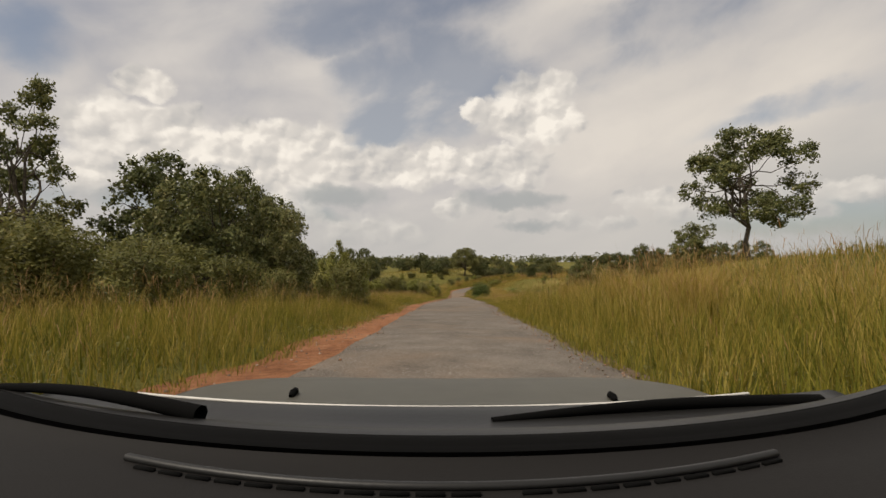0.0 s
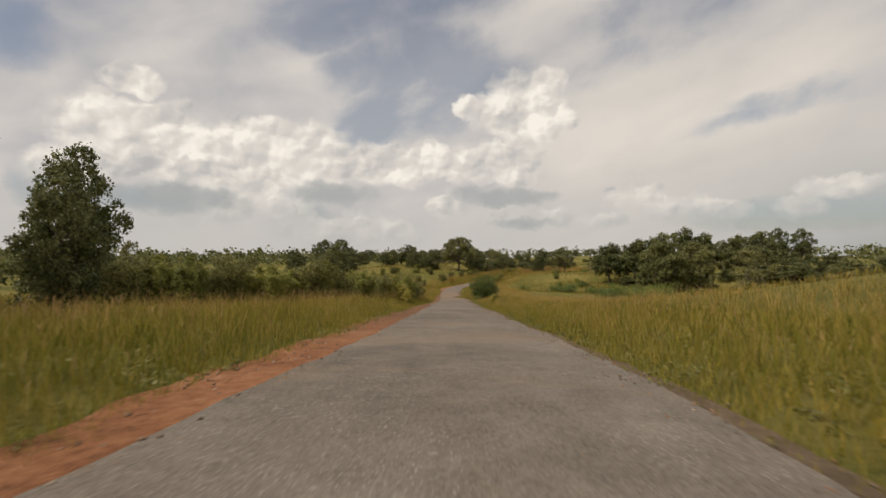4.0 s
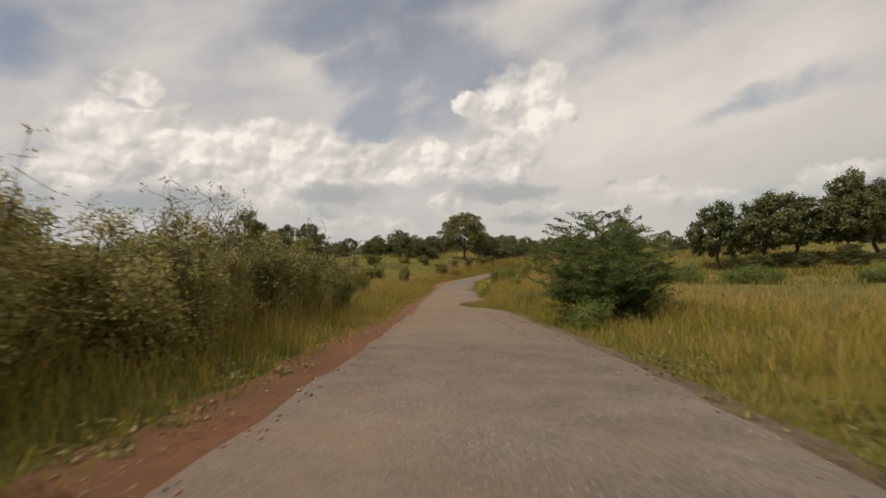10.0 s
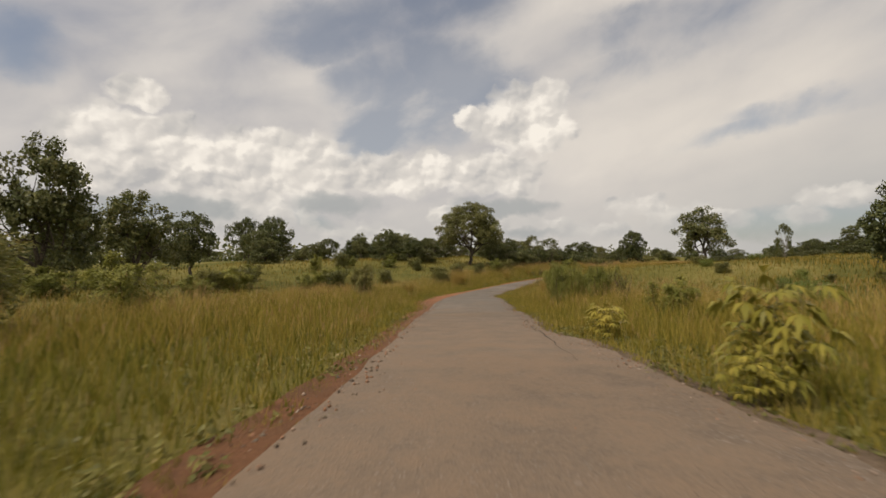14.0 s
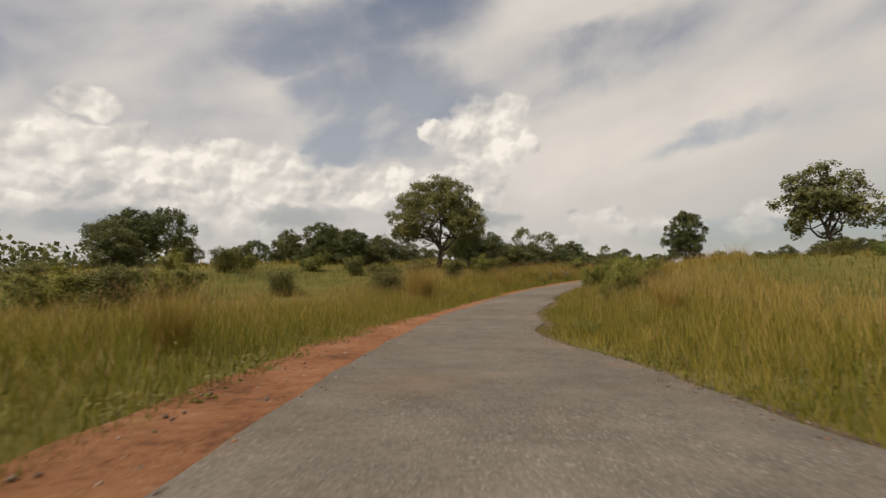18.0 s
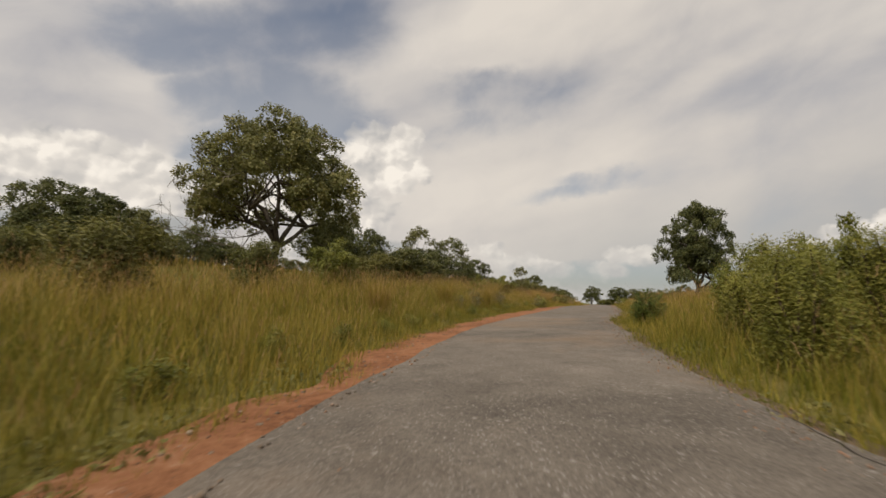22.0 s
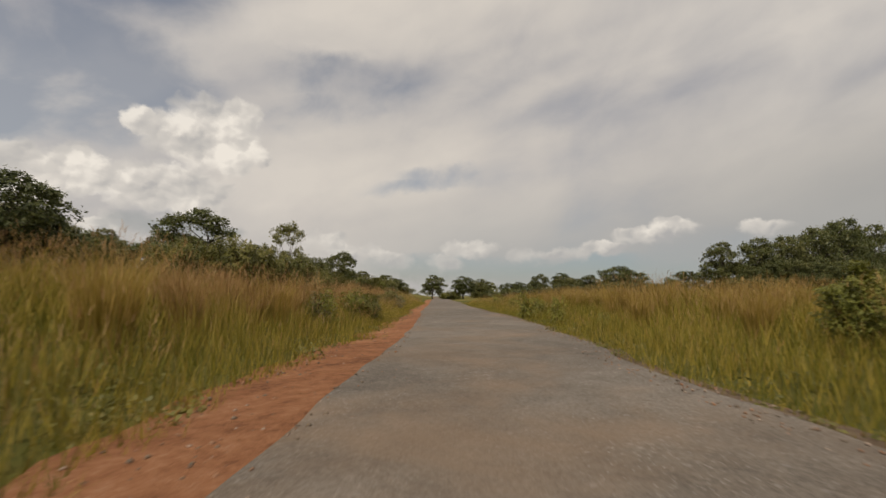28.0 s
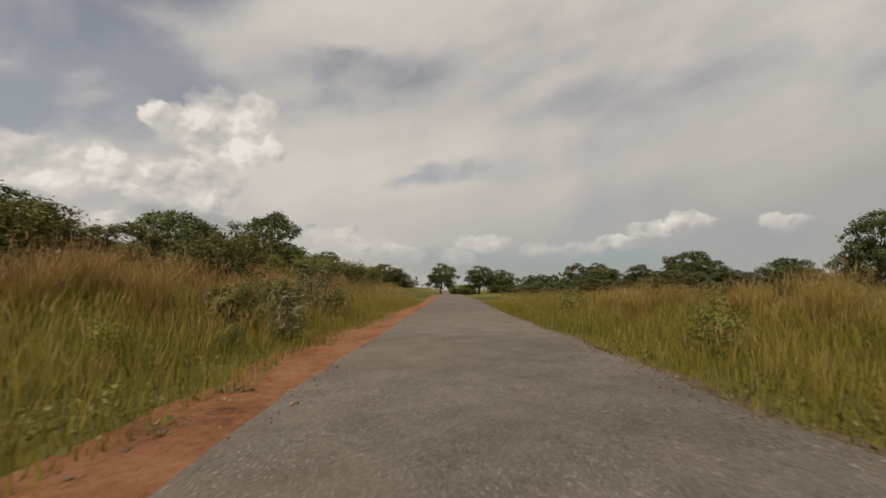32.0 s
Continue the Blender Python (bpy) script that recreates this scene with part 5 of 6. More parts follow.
stalk_weed = make_shrub("stalk_weed", "thin dark weed stalk with few small leaves", 75, 1.6, 0.7, LEAF_DULL, 240, 0.075, 0.4, category="plant", stems=5, even=0.6, tight=0.5)
low_bush = make_shrub("low_bush", "low green bush in the open field", 68, 1.8, 4.0, LEAF_SOFT, 3200, 0.16)

def build_tufts(spots, stalk_mat, head_mat, label, share=3):
    """Clumps of long arching grass with drooping heads."""
    rng = np.random.default_rng(71)
    stalks, heads = [], []
    for s, lat, tall in spots:
        x, y, z, bank, nx, ny = (float(v) for v in along(s))
        x, y = x + lat * nx, y + lat * ny
        n = 640
        a, r = rng.uniform(0, 6.283, n), np.sqrt(rng.random(n)) * tall * 0.2
        v, q, t = blades(x + r * np.cos(a), y + r * np.sin(a), np.full(n, height_at(x, y) - 0.05), tall * rng.uniform(0.5, 1.05, n), 0.0055, rng, 0.6, a)
        stalks.append(v)
        tip = v.reshape(n, 5, 3)[::share, 4]
        n = len(tip)
        heads.append(blades(tip[:, 0], tip[:, 1], tip[:, 2] - 0.14, rng.uniform(0.14, 0.32, n), 0.007, rng, 0.9)[0])
    for name, bits, mat, tips in (("arching_grass", stalks, stalk_mat, BLADE), ("drooping_heads", heads, head_mat, (1.0,))):
        v = np.concatenate(bits)
        k = np.arange(len(v) // 5)[:, None] * 5
        me = mesh_np(name, v, k + np.array([[0, 1, 2, 3]]), mat, k + np.array([[3, 2, 4]]), tips=tips)
        tagged(new(name, me), label, "grass", kind="stuff")


build_tufts(((233.0, -7.2, 3.5), (233.9, -7.7, 3.2), (231.9, -7.5, 3.1), (232.6, -6.8, 2.9), (252, -6.4, 2.1), (262, -6.8, 2.2), (268, -5.8, 2.0), (274, -6.6, 2.3), (296, -6.4, 2.1), (303, -6.0, 2.0),
             (14, 7.0, 2.4), (18, 8.5, 2.6), (22, 7.6, 2.5), (27, 8.8, 2.6), (31, 7.2, 2.3), (308, 8.6, 2.0), (311, 7.8, 2.1), (217, 8.0, 2.0), (221, 9.0, 2.1), (205, -6.5, 1.8)), GRASS_STRAW, GRASS_HEAD, "tall arching tufts of straw-coloured grass")
tuft_rng = random.Random(88)
build_tufts([(299 + 1.0 * i + tuft_rng.uniform(-0.6, 0.6), -6.0 - 3.2 * tuft_rng.random(), tuft_rng.uniform(1.1, 1.75)) for i in range(48)], GRASS_RUSSET, GRASS_HEAD, "leaning tufts of brown dry grass", 3)
build_tufts([(296 + 1.5 * i + tuft_rng.uniform(-0.8, 0.8), 7.0 + 7.0 * tuft_rng.random(), tuft_rng.uniform(1.3, 1.8)) for i in range(34)], GRASS_STRAW, GRASS_RUSSET, "golden tufts of long grass with brown heads", 2)

# left
by_road(dull_shrub, 29.5, -6.4, 3.6, 3.4)
by_road(leafy_shrub, 32.5, -6.8, 3.0, 2.4)
by_road(leafy_shrub, 35.5, -9.0, 5.0, 2.8, label="yellow-green leafy shrub in front of dark trees")
by_road(dull_shrub, 35.0, -9.0, 3.0, 4.0)
for s, lat, h in ((8, -12, 3.2), (13, -14, 3.6), (17, -11, 2.8), (22, -10.5, 3.0), (26, -9.5, 2.6), (19, -17, 4.4), (23, -21, 5.0), (24, -15, 4.2), (27, -23.5, 5.2), (20, -13.5, 3.6)):
    by_road(dull_shrub, s, lat, h, h * 1.2)
for i in range(30):
    by_road((leafy_shrub, dull_shrub)[i % 3 != 1], 76 + 2.4 * i + rnd.uniform(-1, 1), -12.0 - 5.5 * rnd.random() - (5 if i < 6 else 0), rnd.uniform(3.2, 4.6), rnd.uniform(3.4, 5.0), group="hedge of shrubs")
for i in range(14):
    by_road((leafy_shrub, dull_shrub)[i % 3 == 1], 79 + 1.3 * i + rnd.uniform(-0.5, 0.5), -14.5 - 10.0 * rnd.random(), rnd.uniform(3.0, 4.0), rnd.uniform(3.4, 4.6), group="hedge of shrubs")
for s, lat, h in ((94.8, -4.6, 2.0), (96.4, -5.6, 2.7), (98.0, -5.4, 2.5), (95.8, -6.6, 3.0)):
    by_road(star_plant, s, lat, h, h * 0.75, label="tall star-leaved shrub close to the road edge", group="star-leaved shrubs")
by_road(dull_shrub, 95.8, -7.2, 3.4, 3.4)
by_road(broad_shrub, 98.6, -6.8, 3.2, 2.6)
for i in range(11):
    by_road((leafy_shrub, dry_scrub, dull_shrub)[i % 3], 99.5 + 1.7 * i, -5.5 - 1.5 * rnd.random(), rnd.uniform(2.9, 3.6), rnd.uniform(2.8, 3.6))
for i in range(9):
    by_road((leafy_shrub, dull_shrub)[i % 2], 97 + 3.0 * i, -9.5 - 2.0 * rnd.random(), rnd.uniform(3.0, 4.0), rnd.uniform(3.0, 4.0))
for i in range(10):
    by_road((dry_scrub, dull_shrub)[i % 3 == 1], 114 + 2.0 * i, -5.7 - 1.6 * rnd.random(), min(2.2 + 0.13 * i, 3.2) + rnd.uniform(0, 0.5), rnd.uniform(3.0, 3.8))
by_road(leafy_shrub, 135.0, -5.2, 2.5, 2.4)
by_road(dull_shrub, 133.5, -6.6, 3.0, 3.2)
by_road(broad_shrub, 146.5, -9.6, 4.7, 4.8)
by_road(broad_shrub, 143.5, -9.2, 4.2, 3.6)
by_road(leafy_shrub, 158.0, -8.6, 3.0, 3.4)
by_road(dry_scrub, 155.5, -8.8, 3.4, 3.6)
by_road(dull_shrub, 163.0, -10.8, 3.4, 3.8)
by_road(dull_shrub, 150.0, -11.5, 4.0, 4.2)
by_road(dry_scrub, 154.0, -9.5, 3.8, 4.0)
by_road(dull_shrub, 158.5, -12.0, 4.2, 4.4)
by_road(dry_scrub, 162.0, -10.5, 3.2, 3.6)
by_road(dull_shrub, 167.0, -14.0, 3.4, 4.4)
by_road(leafy_shrub, 176.0, -15.5, 3.0, 4.0)
by_road(broad_shrub, 194.5, -8.6, 3.5, 2.4, label="tall leafy shrub with large drooping leaves in grass")
for i in range(26):
    by_road((dull_shrub, leafy_shrub)[i % 2], 178 + 3.6 * i + rnd.uniform(-2, 2), -22 - 26 * rnd.random(), rnd.uniform(2.2, 3.8), rnd.uniform(3.5, 6))
for s, lat, h in ((236, -12, 2.6), (240, -15, 3.2), (246, -14, 3.4), (252, -13, 3.0), (257, -12, 3.4), (262, -12.5, 3.2)):
    by_road((dull_shrub, leafy_shrub)[s % 2], s, lat, h, h * 1.3)
for s, lat, h in ((281, -9.5, 2.4), (287, -9, 2.6), (293, -10, 2.8), (318, -7.5, 2.2), (324, -11.5, 2.6), (330, -10.5, 2.6), (336, -8, 2.8), (343, -8, 2.6), (352, -8.5, 3.0), (362, -9, 3.0), (374, -9, 3.2)):
    by_road((dull_shrub, leafy_shrub)[s % 2], s, lat, h, h * 1.3)
for s, lat, h in ((288, -4.6, 1.5), (306, -5.2, 1.6), (312, -4.9, 1.8), (316, -4.8, 1.4), (322, -5.6, 0.8), (327, -5.6, 0.8), (329.4, -4.7, 0.7), (340, -5.0, 1.6)):
    by_road(weed, s, lat, h, h * 0.95, group="weeds at the road edge")
for i in range(14):
    by_road(weed, 238 + 3.2 * i, -4.3 - 0.5 * rnd.random(), rnd.uniform(0.5, 0.9), rnd.uniform(0.6, 1.0), group="weeds at the road edge")
# right
by_road(sapling, 37.0, 7.4, 1.7, 1.4)
by_road(star_plant, 104.2, 5.1, 1.75, 1.9, label="yellowing star-leaved plant in pale grass", group="star-leaved shrubs")
by_road(weed, 102.0, 6.0, 1.0, 1.1)
by_road(feather_bush, 130.0, 6.4, 4.9, 7.2)
by_road(low_bush, 127.2, 5.0, 1.1, 1.8)
by_road(stalk_weed, 141.0, 4.8, 1.5, 1.0)
by_road(stalk_weed, 142.0, 5.6, 1.7, 1.0)
by_road(stalk_weed, 143.6, 6.3, 1.6, 0.9)
by_road(sapling, 150.0, 6.0, 1.6, 0.8)
by_road(star_plant, 160.6, 4.3, 2.0, 1.6, group="star-leaved shrubs")
by_road(star_plant, 160.0, 3.75, 0.9, 0.9, group="star-leaved shrubs")
by_road(star_plant, 168.2, 4.5, 1.25, 1.4, group="star-leaved shrubs")
by_road(leafy_shrub, 174.0, 9.0, 1.8, 2.4)
for i in range(22):
    by_road((reed_shrub, stalk_weed)[i % 5 == 0], 186.5 + 0.75 * i, 6.0 + 5.5 * rnd.random() + 0.1 * i, rnd.uniform(2.8, 3.9), rnd.uniform(1.6, 2.2), group="stand of reedy shrubs")
by_road(sapling, 215.5, 6.6, 1.2, 0.8)
by_road(weed, 212.5, 3.9, 0.6, 1.2)
for s, lat, h in ((226, 6.8, 2.2), (228, 7.8, 3.0), (230.5, 7.6, 2.6), (233, 9.0, 2.8), (236, 10.5, 3.4)):
    by_road((leafy_shrub, reed_shrub)[s != 228], s, lat, h * 0.92, h * 0.66)
for i in range(20):
    by_road((reed_shrub, leafy_shrub)[i % 5 == 0], 236.0 + 0.57 * i, (6.2 if i < 9 else 5.0) + 3.8 * rnd.random(), rnd.uniform(2.6, 3.5), rnd.uniform(1.7, 2.5), group="stand of reedy shrubs")
by_road(feather_bush, 255.6, 5.2, 1.9, 2.2, label="small feathery bush growing over the road edge")
by_road(sapling, 315.0, 4.2, 2.0, 1.5, label="broad-leaved sapling at the tarmac edge")
by_road(sapling, 318.5, 6.0, 1.2, 1.0)
by_road(sapling, 309.6, 4.7, 1.7, 1.0, label="slim broad-leaved sapling beside the road")
by_road(broad_shrub, 312.4, -4.6, 1.8, 2.4, label="broad sparse-leaved shrub at the verge")
by_road(pale_weed, 306.1, -5.3, 1.5, 1.3)
by_road(pale_weed, 283.7, -3.9, 1.3, 1.5)
for i in range(5):
    by_road(pale_weed, 263 + 2.9 * i + rnd.uniform(-0.6, 0.6), -5.4 - 1.6 * rnd.random(), rnd.uniform(1.0, 1.6), rnd.uniform(0.8, 1.2), group="pale weeds in the long grass")
plant(broad_shrub, 51.2, 298.0, 3.4, 3.4, 0.4, label="dark broad-leaved bush standing above long grass")
plant(broad_shrub, 53.2, 299.2, 3.0, 3.0, 2.4, label="dark broad-leaved bush standing above long grass")
plant(dull_shrub, 49.0, 298.6, 2.6, 3.2, 1.4)
by_road(weed, 282.4, -3.3, 1.1, 1.3)
by_road(sapling, 306.0, 5.6, 0.9, 0.7)
by_road(weed, 317.0, 5.4, 1.4, 1.0)
by_road(leafy_shrub, 298.0, 8.5, 1.9, 2.4)
by_road(reed_shrub, 296.5, 9.5, 2.2, 2.2)
by_road(weed, 330.0, 6.0, 1.5, 1.3)
by_road(weed, 345.0, 6.5, 1.8, 1.8)
by_road(broad_shrub, 331.6, -5.7, 1.7, 1.7, label="dark broad-leaved shrub in brown grass at the verge")
by_road(broad_shrub, 334.6, -5.6, 1.9, 1.8, label="dark broad-leaved shrub in brown grass at the verge")
by_road(pale_weed, 331.8, -4.3, 1.5, 1.3, label="pale green bushy weed at the edge of bare earth")
by_road(pale_weed, 339.0, -5.6, 2.3, 2.2, label="pale-flecked shrub at the edge of bare earth")
crest_rng = random.Random(5)
for i in range(16):
    plant((dull_shrub, leafy_shrub)[i % 3 == 2], 117 + 3.3 * i + crest_rng.uniform(-1, 1) + (6 if 117 + 3.3 * i > 133 else -3), 399 + 10 * crest_rng.random(), crest_rng.uniform(2.0, 3.4), crest_rng.uniform(4, 6), group="shrubs under the skyline trees")
for i in range(20):
    by_road(low_bush, 96 + 5.2 * i + rnd.uniform(-2, 2), 20 + 30 * rnd.random(), rnd.uniform(1.3, 2.2), rnd.uniform(3.5, 6.5), group="low bushes in the field")
for i in range(10):
    by_road((low_bush, dull_shrub)[i % 2], 200 + 9 * i, 24 + 25 * rnd.random(), rnd.uniform(1.2, 2.0), rnd.uniform(2, 4))


# ---- loose stones and cracks on the road ----
def build_stones():
    rng = np.random.default_rng(404)
    n = 21000
    s = rng.uniform(-8, 345, n)
    l, r = left_edge(s), right_edge(s)
    lat = np.where(rng.random(n) < 0.5, l + 0.3 - (red_width(s) + 0.4) * rng.random(n), r + 0.5 - 1.1 * rng.random(n) ** 0.7)
    on = rng.random(n) < 0.25
    lat = np.where(on, l + (r - l) * rng.random(n), lat)
    x, y, z, bank, nx, ny = along(s)
    px, py = x + lat * nx, y + lat * ny
    out = np.maximum(l - lat, lat - r)
    pz = z + bank * lat + np.where(out > 0, -0.045, 0.012)
    size = rng.uniform(0.010, 0.034, n) * np.where(on, 0.6, np.where(lat < 0, rng.choice((0.7, 1.0, 1.3), n), 0.9))
    base = np.array([[1, 0, 0], [0, 1, 0], [-1, 0, 0], [0, -1, 0], [0, 0, 0.8], [0, 0, -0.8]])
    v = base[None] * size[:, None, None] * rng.uniform(0.6, 1.3, (n, 6, 1))
    v = v + np.stack([px, py, pz], -1)[:, None]
    f = np.array([[0, 1, 4], [1, 2, 4], [2, 3, 4], [3, 0, 4], [1, 0, 5], [2, 1, 5], [3, 2, 5], [0, 3, 5]])
    t = (f[None] + (np.arange(n) * 6)[:, None, None]).reshape(-1, 3)
    tagged(new("loose_stones", mesh_np("loose_stones", v.reshape(-1, 3), np.zeros((0, 4)), STONE, t)), "loose grey and red stones along the road", "gravel", kind="stuff")


def make_tar_mat():
    m, k, b, o = material("dark_crack", 0.95, 0.1)
    p = k.add("ShaderNodeTexCoord").outputs["Object"]
    k.put(b.inputs["Base Color"], k.mix(k.noise(p, 9.0, 4), (0.03, 0.026, 0.022), (0.075, 0.062, 0.05)))
    return m


CRACK = make_tar_mat()


def build_crack(s0, s1, lat0, lat1, seed, width=0.014):
    s = np.arange(s0, s1, 0.12)
    f = (s - s0) / (s1 - s0)
    mid = lat0 + (lat1 - lat0) * f + ragged(s * 2.5, 0.10, seed)
    half = width * (0.35 + 0.65 * np.sin(np.pi * np.clip(f, 0.02, 0.98))) * (1 + ragged(s * 6, 0.5, seed + 1))
    half = np.maximum(half, 0.004)
    l, r = table(EDGES, s, 1), table(EDGES, s, 2)
    x, y, z, bank, nx, ny = along(s)
    v = []
    for lat in (mid - half, mid + half):
        u = (lat - l) / (r - l)
        px, py = x + lat * nx, y + lat * ny
        v.append(np.stack([px, py, z + bank * lat + 0.03 * (1 - (2 * u - 1) ** 2) + 0.012 * waves(px, py, 2.2, 8) + 0.005], -1))
    n = len(s)
    i = np.arange(n - 1)
    q = np.stack([i, i + n, i + n + 1, i + 1], -1)
    tagged(new("road_crack", mesh_np("road_crack", np.concatenate(v), q, CRACK)), "dark crack in the worn asphalt", "crack", kind="structure")


build_stones()
for args in ((124, 136, 2.15, 2.2, 1), (163, 172, 2.3, 2.8, 3), (231, 238, 2.7, 3.3, 5)):
    build_crack(*args)


# ---- the front of the car, where it stood at the start ----
def plain(name, col, rough, spec=0.4, metal=0.0, grain=60.0):
    m, k, b, o = material(name, rough, spec)
    p = k.add("ShaderNodeTexCoord").outputs["Object"]
    n = k.noise(p, grain, 4, 0.6)
    k.put(b.inputs["Base Color"], k.mix(n, tuple(c * 0.8 for c in col), tuple(c * 1.2 for c in col)))
    b.inputs["Metallic"].default_value = metal
    bump(k, b, n, 0.25, 0.002)
    return m


DASH = plain("dash_plastic", (0.011, 0.010, 0.0095), 0.75, 0.2, grain=300.0)
SEAL = plain("black_rubber", (0.003, 0.003, 0.003), 0.9, 0.08)
TRIM = plain("grey_trim", (0.011, 0.0108, 0.0105), 0.45)
PAINT = plain("grey_green_paint", (0.085, 0.08, 0.062), 0.5, 0.5, 0.3, 9.0)
EDGE = plain("pale_edge", (0.62, 0.60, 0.56), 0.4)
TYRE = plain("tyre_rubber", (0.015, 0.015, 0.015), 0.9)


def sheet(fx, fy, fz, us, vs, mat, name, thick=0.0):
    """A bent panel over two parameters, with a second skin below it."""
    U, V = np.meshgrid(us, vs, indexing="ij")
    top = np.stack([fx(U, V), fy(U, V), fz(U, V)], -1)
    nu, nv = U.shape
    i, j = np.meshgrid(np.arange(nu - 1), np.arange(nv - 1), indexing="ij")
    q = np.stack([i * nv + j, (i + 1) * nv + j, (i + 1) * nv + j + 1, i * nv + j + 1], -1).reshape(-1, 4)
    v = top.reshape(-1, 3)
    if thick:
        n = len(v)
        low = v - np.array([0, 0, thick])
        ring = np.concatenate([np.arange(nv), np.arange(1, nu) * nv + nv - 1, (nu - 1) * nv + np.arange(nv - 2, -1, -1), np.arange(nu - 2, 0, -1) * nv])
        nxt = np.roll(ring, -1)
        q = np.concatenate([q, q[:, ::-1] + n, np.stack([ring, ring + n, nxt + n, nxt], -1)])
        v = np.concatenate([v, low])
    return mesh_np(name, v, q, mat, smooth=True)


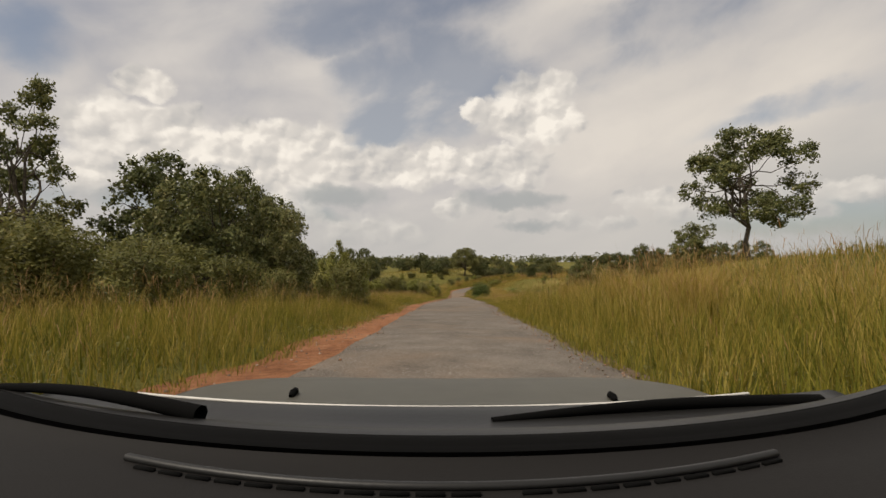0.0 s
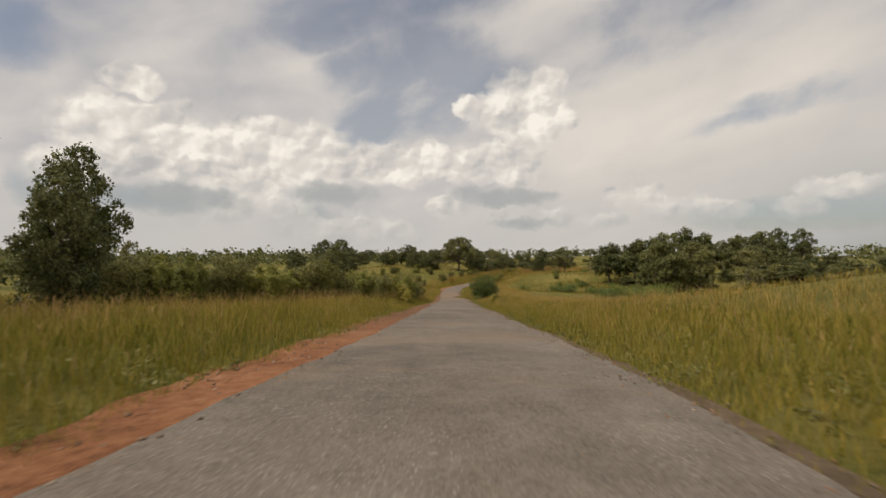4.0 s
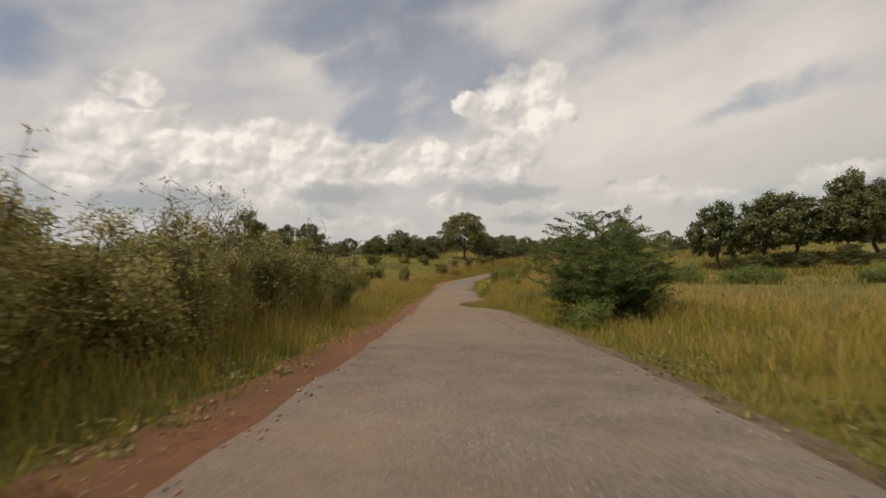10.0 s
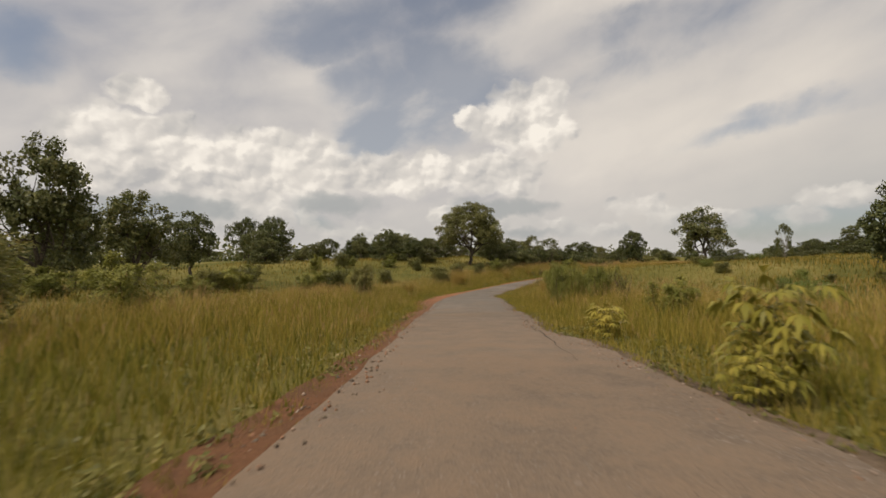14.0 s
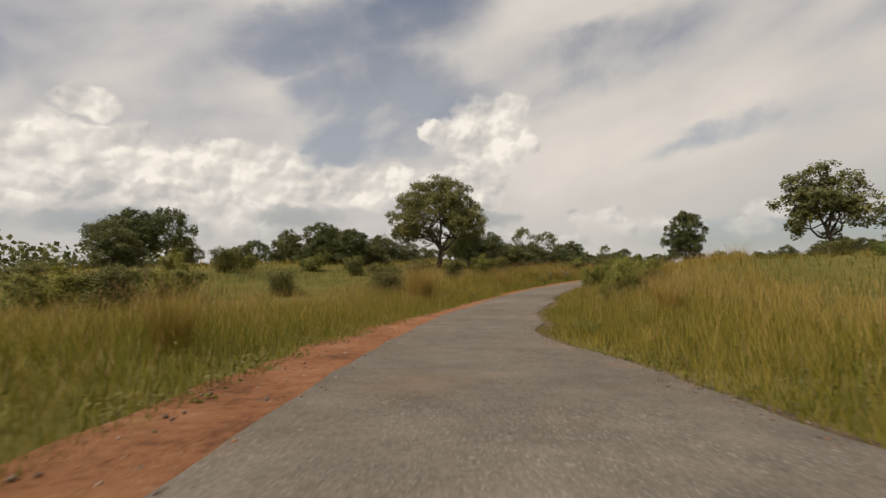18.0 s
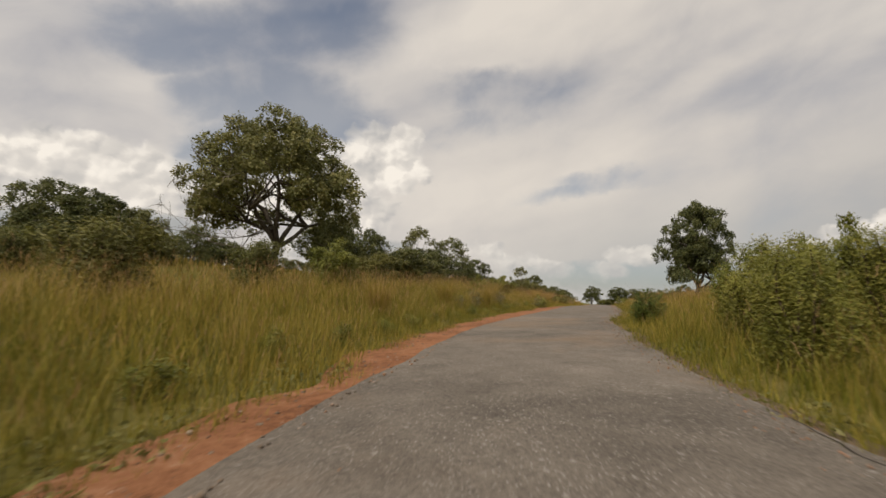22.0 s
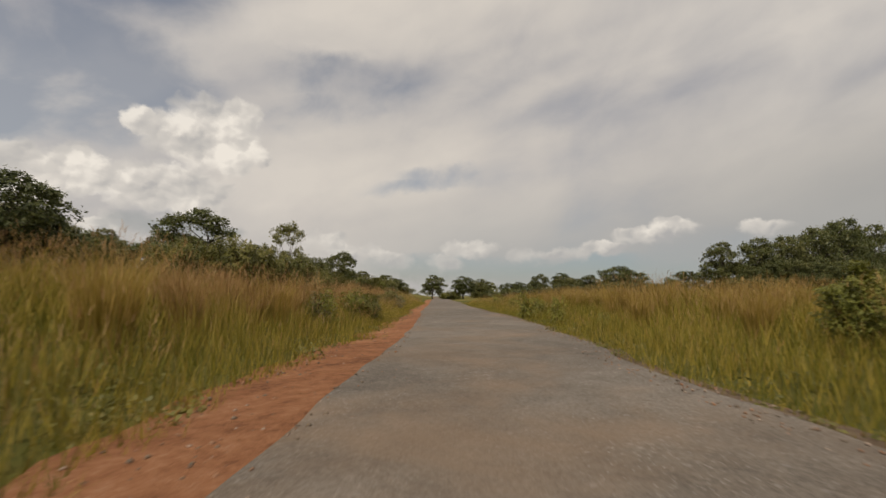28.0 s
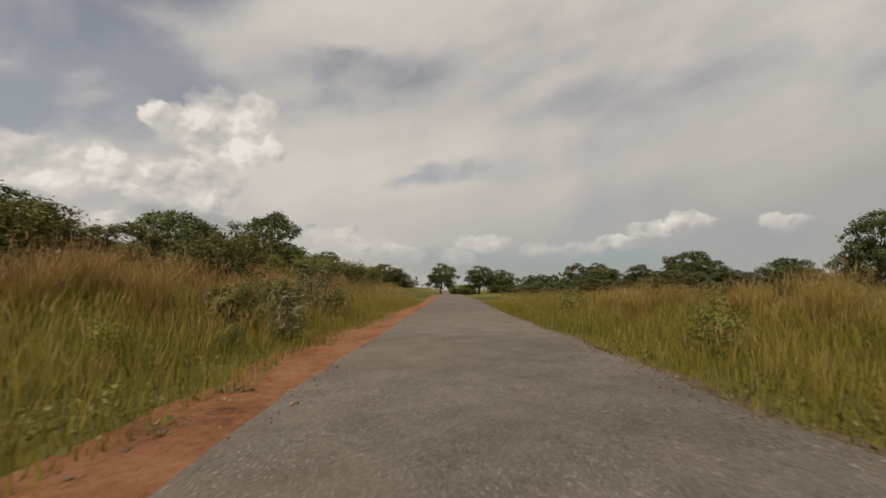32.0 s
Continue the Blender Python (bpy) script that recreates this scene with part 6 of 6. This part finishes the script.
def build_car():
    car = new("car")
    tagged(car, "front of a grey-green car with a dark dashboard", "car")
    us = np.linspace(-1, 1, 41)
    base = lambda x: 0.655 + 0.34 * x * x          # foot of the windscreen, bowed
    vs = np.linspace(0, 1, 9)
    wide = 0.98
    dash = piece("dashboard", sheet(lambda u, v: u * wide, lambda u, v: -0.12 + (base(u * wide) + 0.10) * v,
                                    lambda u, v: 1.10 - 0.05 * (1 - v) ** 2 - 0.01 * np.abs(u) ** 3, us, vs, DASH, "dashboard", 0.10), car, "dark grey moulded plastic dashboard")
    # defroster vent: a low ridge and a row of slots behind it
    ridge = tube([(x, 0.535 + 0.50 * x * x, 1.102) for x in np.linspace(-0.40, 0.43, 30)], [0.0055] * 30, 6)
    piece("vent_ridge", mesh_np("vent_ridge", *ridge, TRIM, smooth=True), dash)
    for i in range(21):
        x = -0.36 + 0.0385 * i
        if i == 11:
            continue
        y = 0.521 + 0.50 * x * x
        c, h = math.atan(1.0 * x), 0.016
        v = np.array([[sx * h, sy * 0.0025, sz * 0.002] for sx in (-1, 1) for sy in (-1, 1) for sz in (-1, 1)])
        v = np.stack([v[:, 0] * math.cos(c) - v[:, 1] * math.sin(c), v[:, 0] * math.sin(c) + v[:, 1] * math.cos(c), v[:, 2]], -1) + (x, y, 1.100)
        q = np.array([[0, 1, 3, 2], [4, 6, 7, 5], [0, 4, 5, 1], [2, 3, 7, 6], [0, 2, 6, 4], [1, 5, 7, 3]])
        piece("vent_slot", mesh_np("vent_slot", v, q, SEAL), dash)
    piece("windscreen_seal", sheet(lambda u, v: u * wide, lambda u, v: base(u * wide) - 0.035 + 0.06 * v, lambda u, v: 1.106 + 0.006 * np.sin(v * 3.14),
                                   us, np.linspace(0, 1, 5), SEAL, "windscreen_seal", 0.06), car, "black rubber windscreen seal")
    scuttle = piece("scuttle_panel", sheet(lambda u, v: u * wide, lambda u, v: base(u * wide) + 0.035 + (1.14 + 0.12 * u * u - base(u * wide) - 0.03) * v,
                                           lambda u, v: 1.085 - 0.085 * v + 0.012 * np.sin(v * 9.0), us, np.linspace(0, 1, 15), TRIM, "scuttle_panel", 0.05), car, "dark grey plastic scuttle panel")
    bonnet = piece("bonnet", sheet(lambda u, v: u * 0.84 * (1 - 0.06 * v), lambda u, v: 1.15 + 0.12 * u * u + 0.95 * v,
                                   lambda u, v: 1.0 - 0.05 * v - 0.30 * v ** 4 - 0.05 * u ** 4, us, np.linspace(0, 1, 15), PAINT, "bonnet", 0.03), car, "dull grey-green bonnet")
    rim = tube([(u * 0.80, 1.148 + 0.12 * u * u, 1.004) for u in np.linspace(-1, 1, 30)], [0.004] * 30, 6)
    piece("bonnet_edge", mesh_np("bonnet_edge", *rim, EDGE, smooth=True), bonnet, "bright rear edge of the bonnet")
    for x, y in ((-0.40, 1.30), (0.44, 1.26)):
        v, q = tube([(x, y - 0.03, 0.996), (x, y - 0.012, 1.000), (x, y + 0.012, 1.000), (x, y + 0.03, 0.992)], [0.005, 0.010, 0.009, 0.004], 8)
        piece("washer_jet", mesh_np("washer_jet", v, q, SEAL, smooth=True), bonnet, "small black washer jet")
    for x0, x1, y0, y1, z0 in ((0.10, 0.88, 0.99, 1.13, 1.024), (-0.95, -0.42, 1.02, 0.84, 1.085)):
        p = np.linspace(0, 1, 12)
        bow = np.stack([x0 + (x1 - x0) * p, y0 + (y1 - y0) * p, z0 + 0.014 * np.sin(p * 3.14)], -1)
        wiper = piece("wiper", mesh_np("wiper", *tube(bow, np.linspace(0.008, 0.016, 12), 8), SEAL, smooth=True), car, "black windscreen wiper at rest")
        bow2 = bow - np.array([0, 0.035, 0.018])
        piece("wiper_blade", mesh_np("wiper_blade", *tube(bow2, np.full(12, 0.006), 5), TRIM, smooth=True), wiper)
    for side in (-1, 1):
        ys, zs = np.linspace(-0.5, 2.05, 18), np.linspace(0, 1, 9)
        piece("wing", sheet(lambda u, v: side * (0.845 + 0.02 * np.sin(v * 3.0)) + 0 * u, lambda u, v: u,
                            lambda u, v: 0.22 + (np.where(u > 1.0, 0.955 - 0.30 * np.clip((u - 1.1) / 1.0, 0, 1) ** 4, 0.98) - 0.22) * v - 0.05 * u, ys, zs, PAINT, "wing"), car)
        for y in (1.50,):
            c = np.array([side * 0.74, y, 0.235])
            a = np.linspace(0, 2 * np.pi, 25)
            ring = np.stack([np.full(25, c[0]), c[1] + 0.22 * np.cos(a), c[2] + 0.22 * np.sin(a)], -1)
            wheel = piece("wheel", mesh_np("wheel", *tube(ring, np.full(25, 0.09), 10), TYRE, smooth=True), car, "front wheel with a black tyre")
            hub = tube([c - (0.05, 0, 0), c - (0.03, 0, 0), c + (0.03, 0, 0), c + (0.05, 0, 0)], [0.06, 0.15, 0.15, 0.06], 16)
            piece("rim", mesh_np("rim", *hub, TRIM, smooth=True), wheel)
    piece("nose", sheet(lambda u, v: u * 0.82, lambda u, v: 2.10 - 0.05 * u * u + 0.05 * np.sin(v * 3.14), lambda u, v: 0.18 + 0.48 * v,
                        us, np.linspace(0, 1, 9), PAINT, "nose"), car)
    return car


build_car()
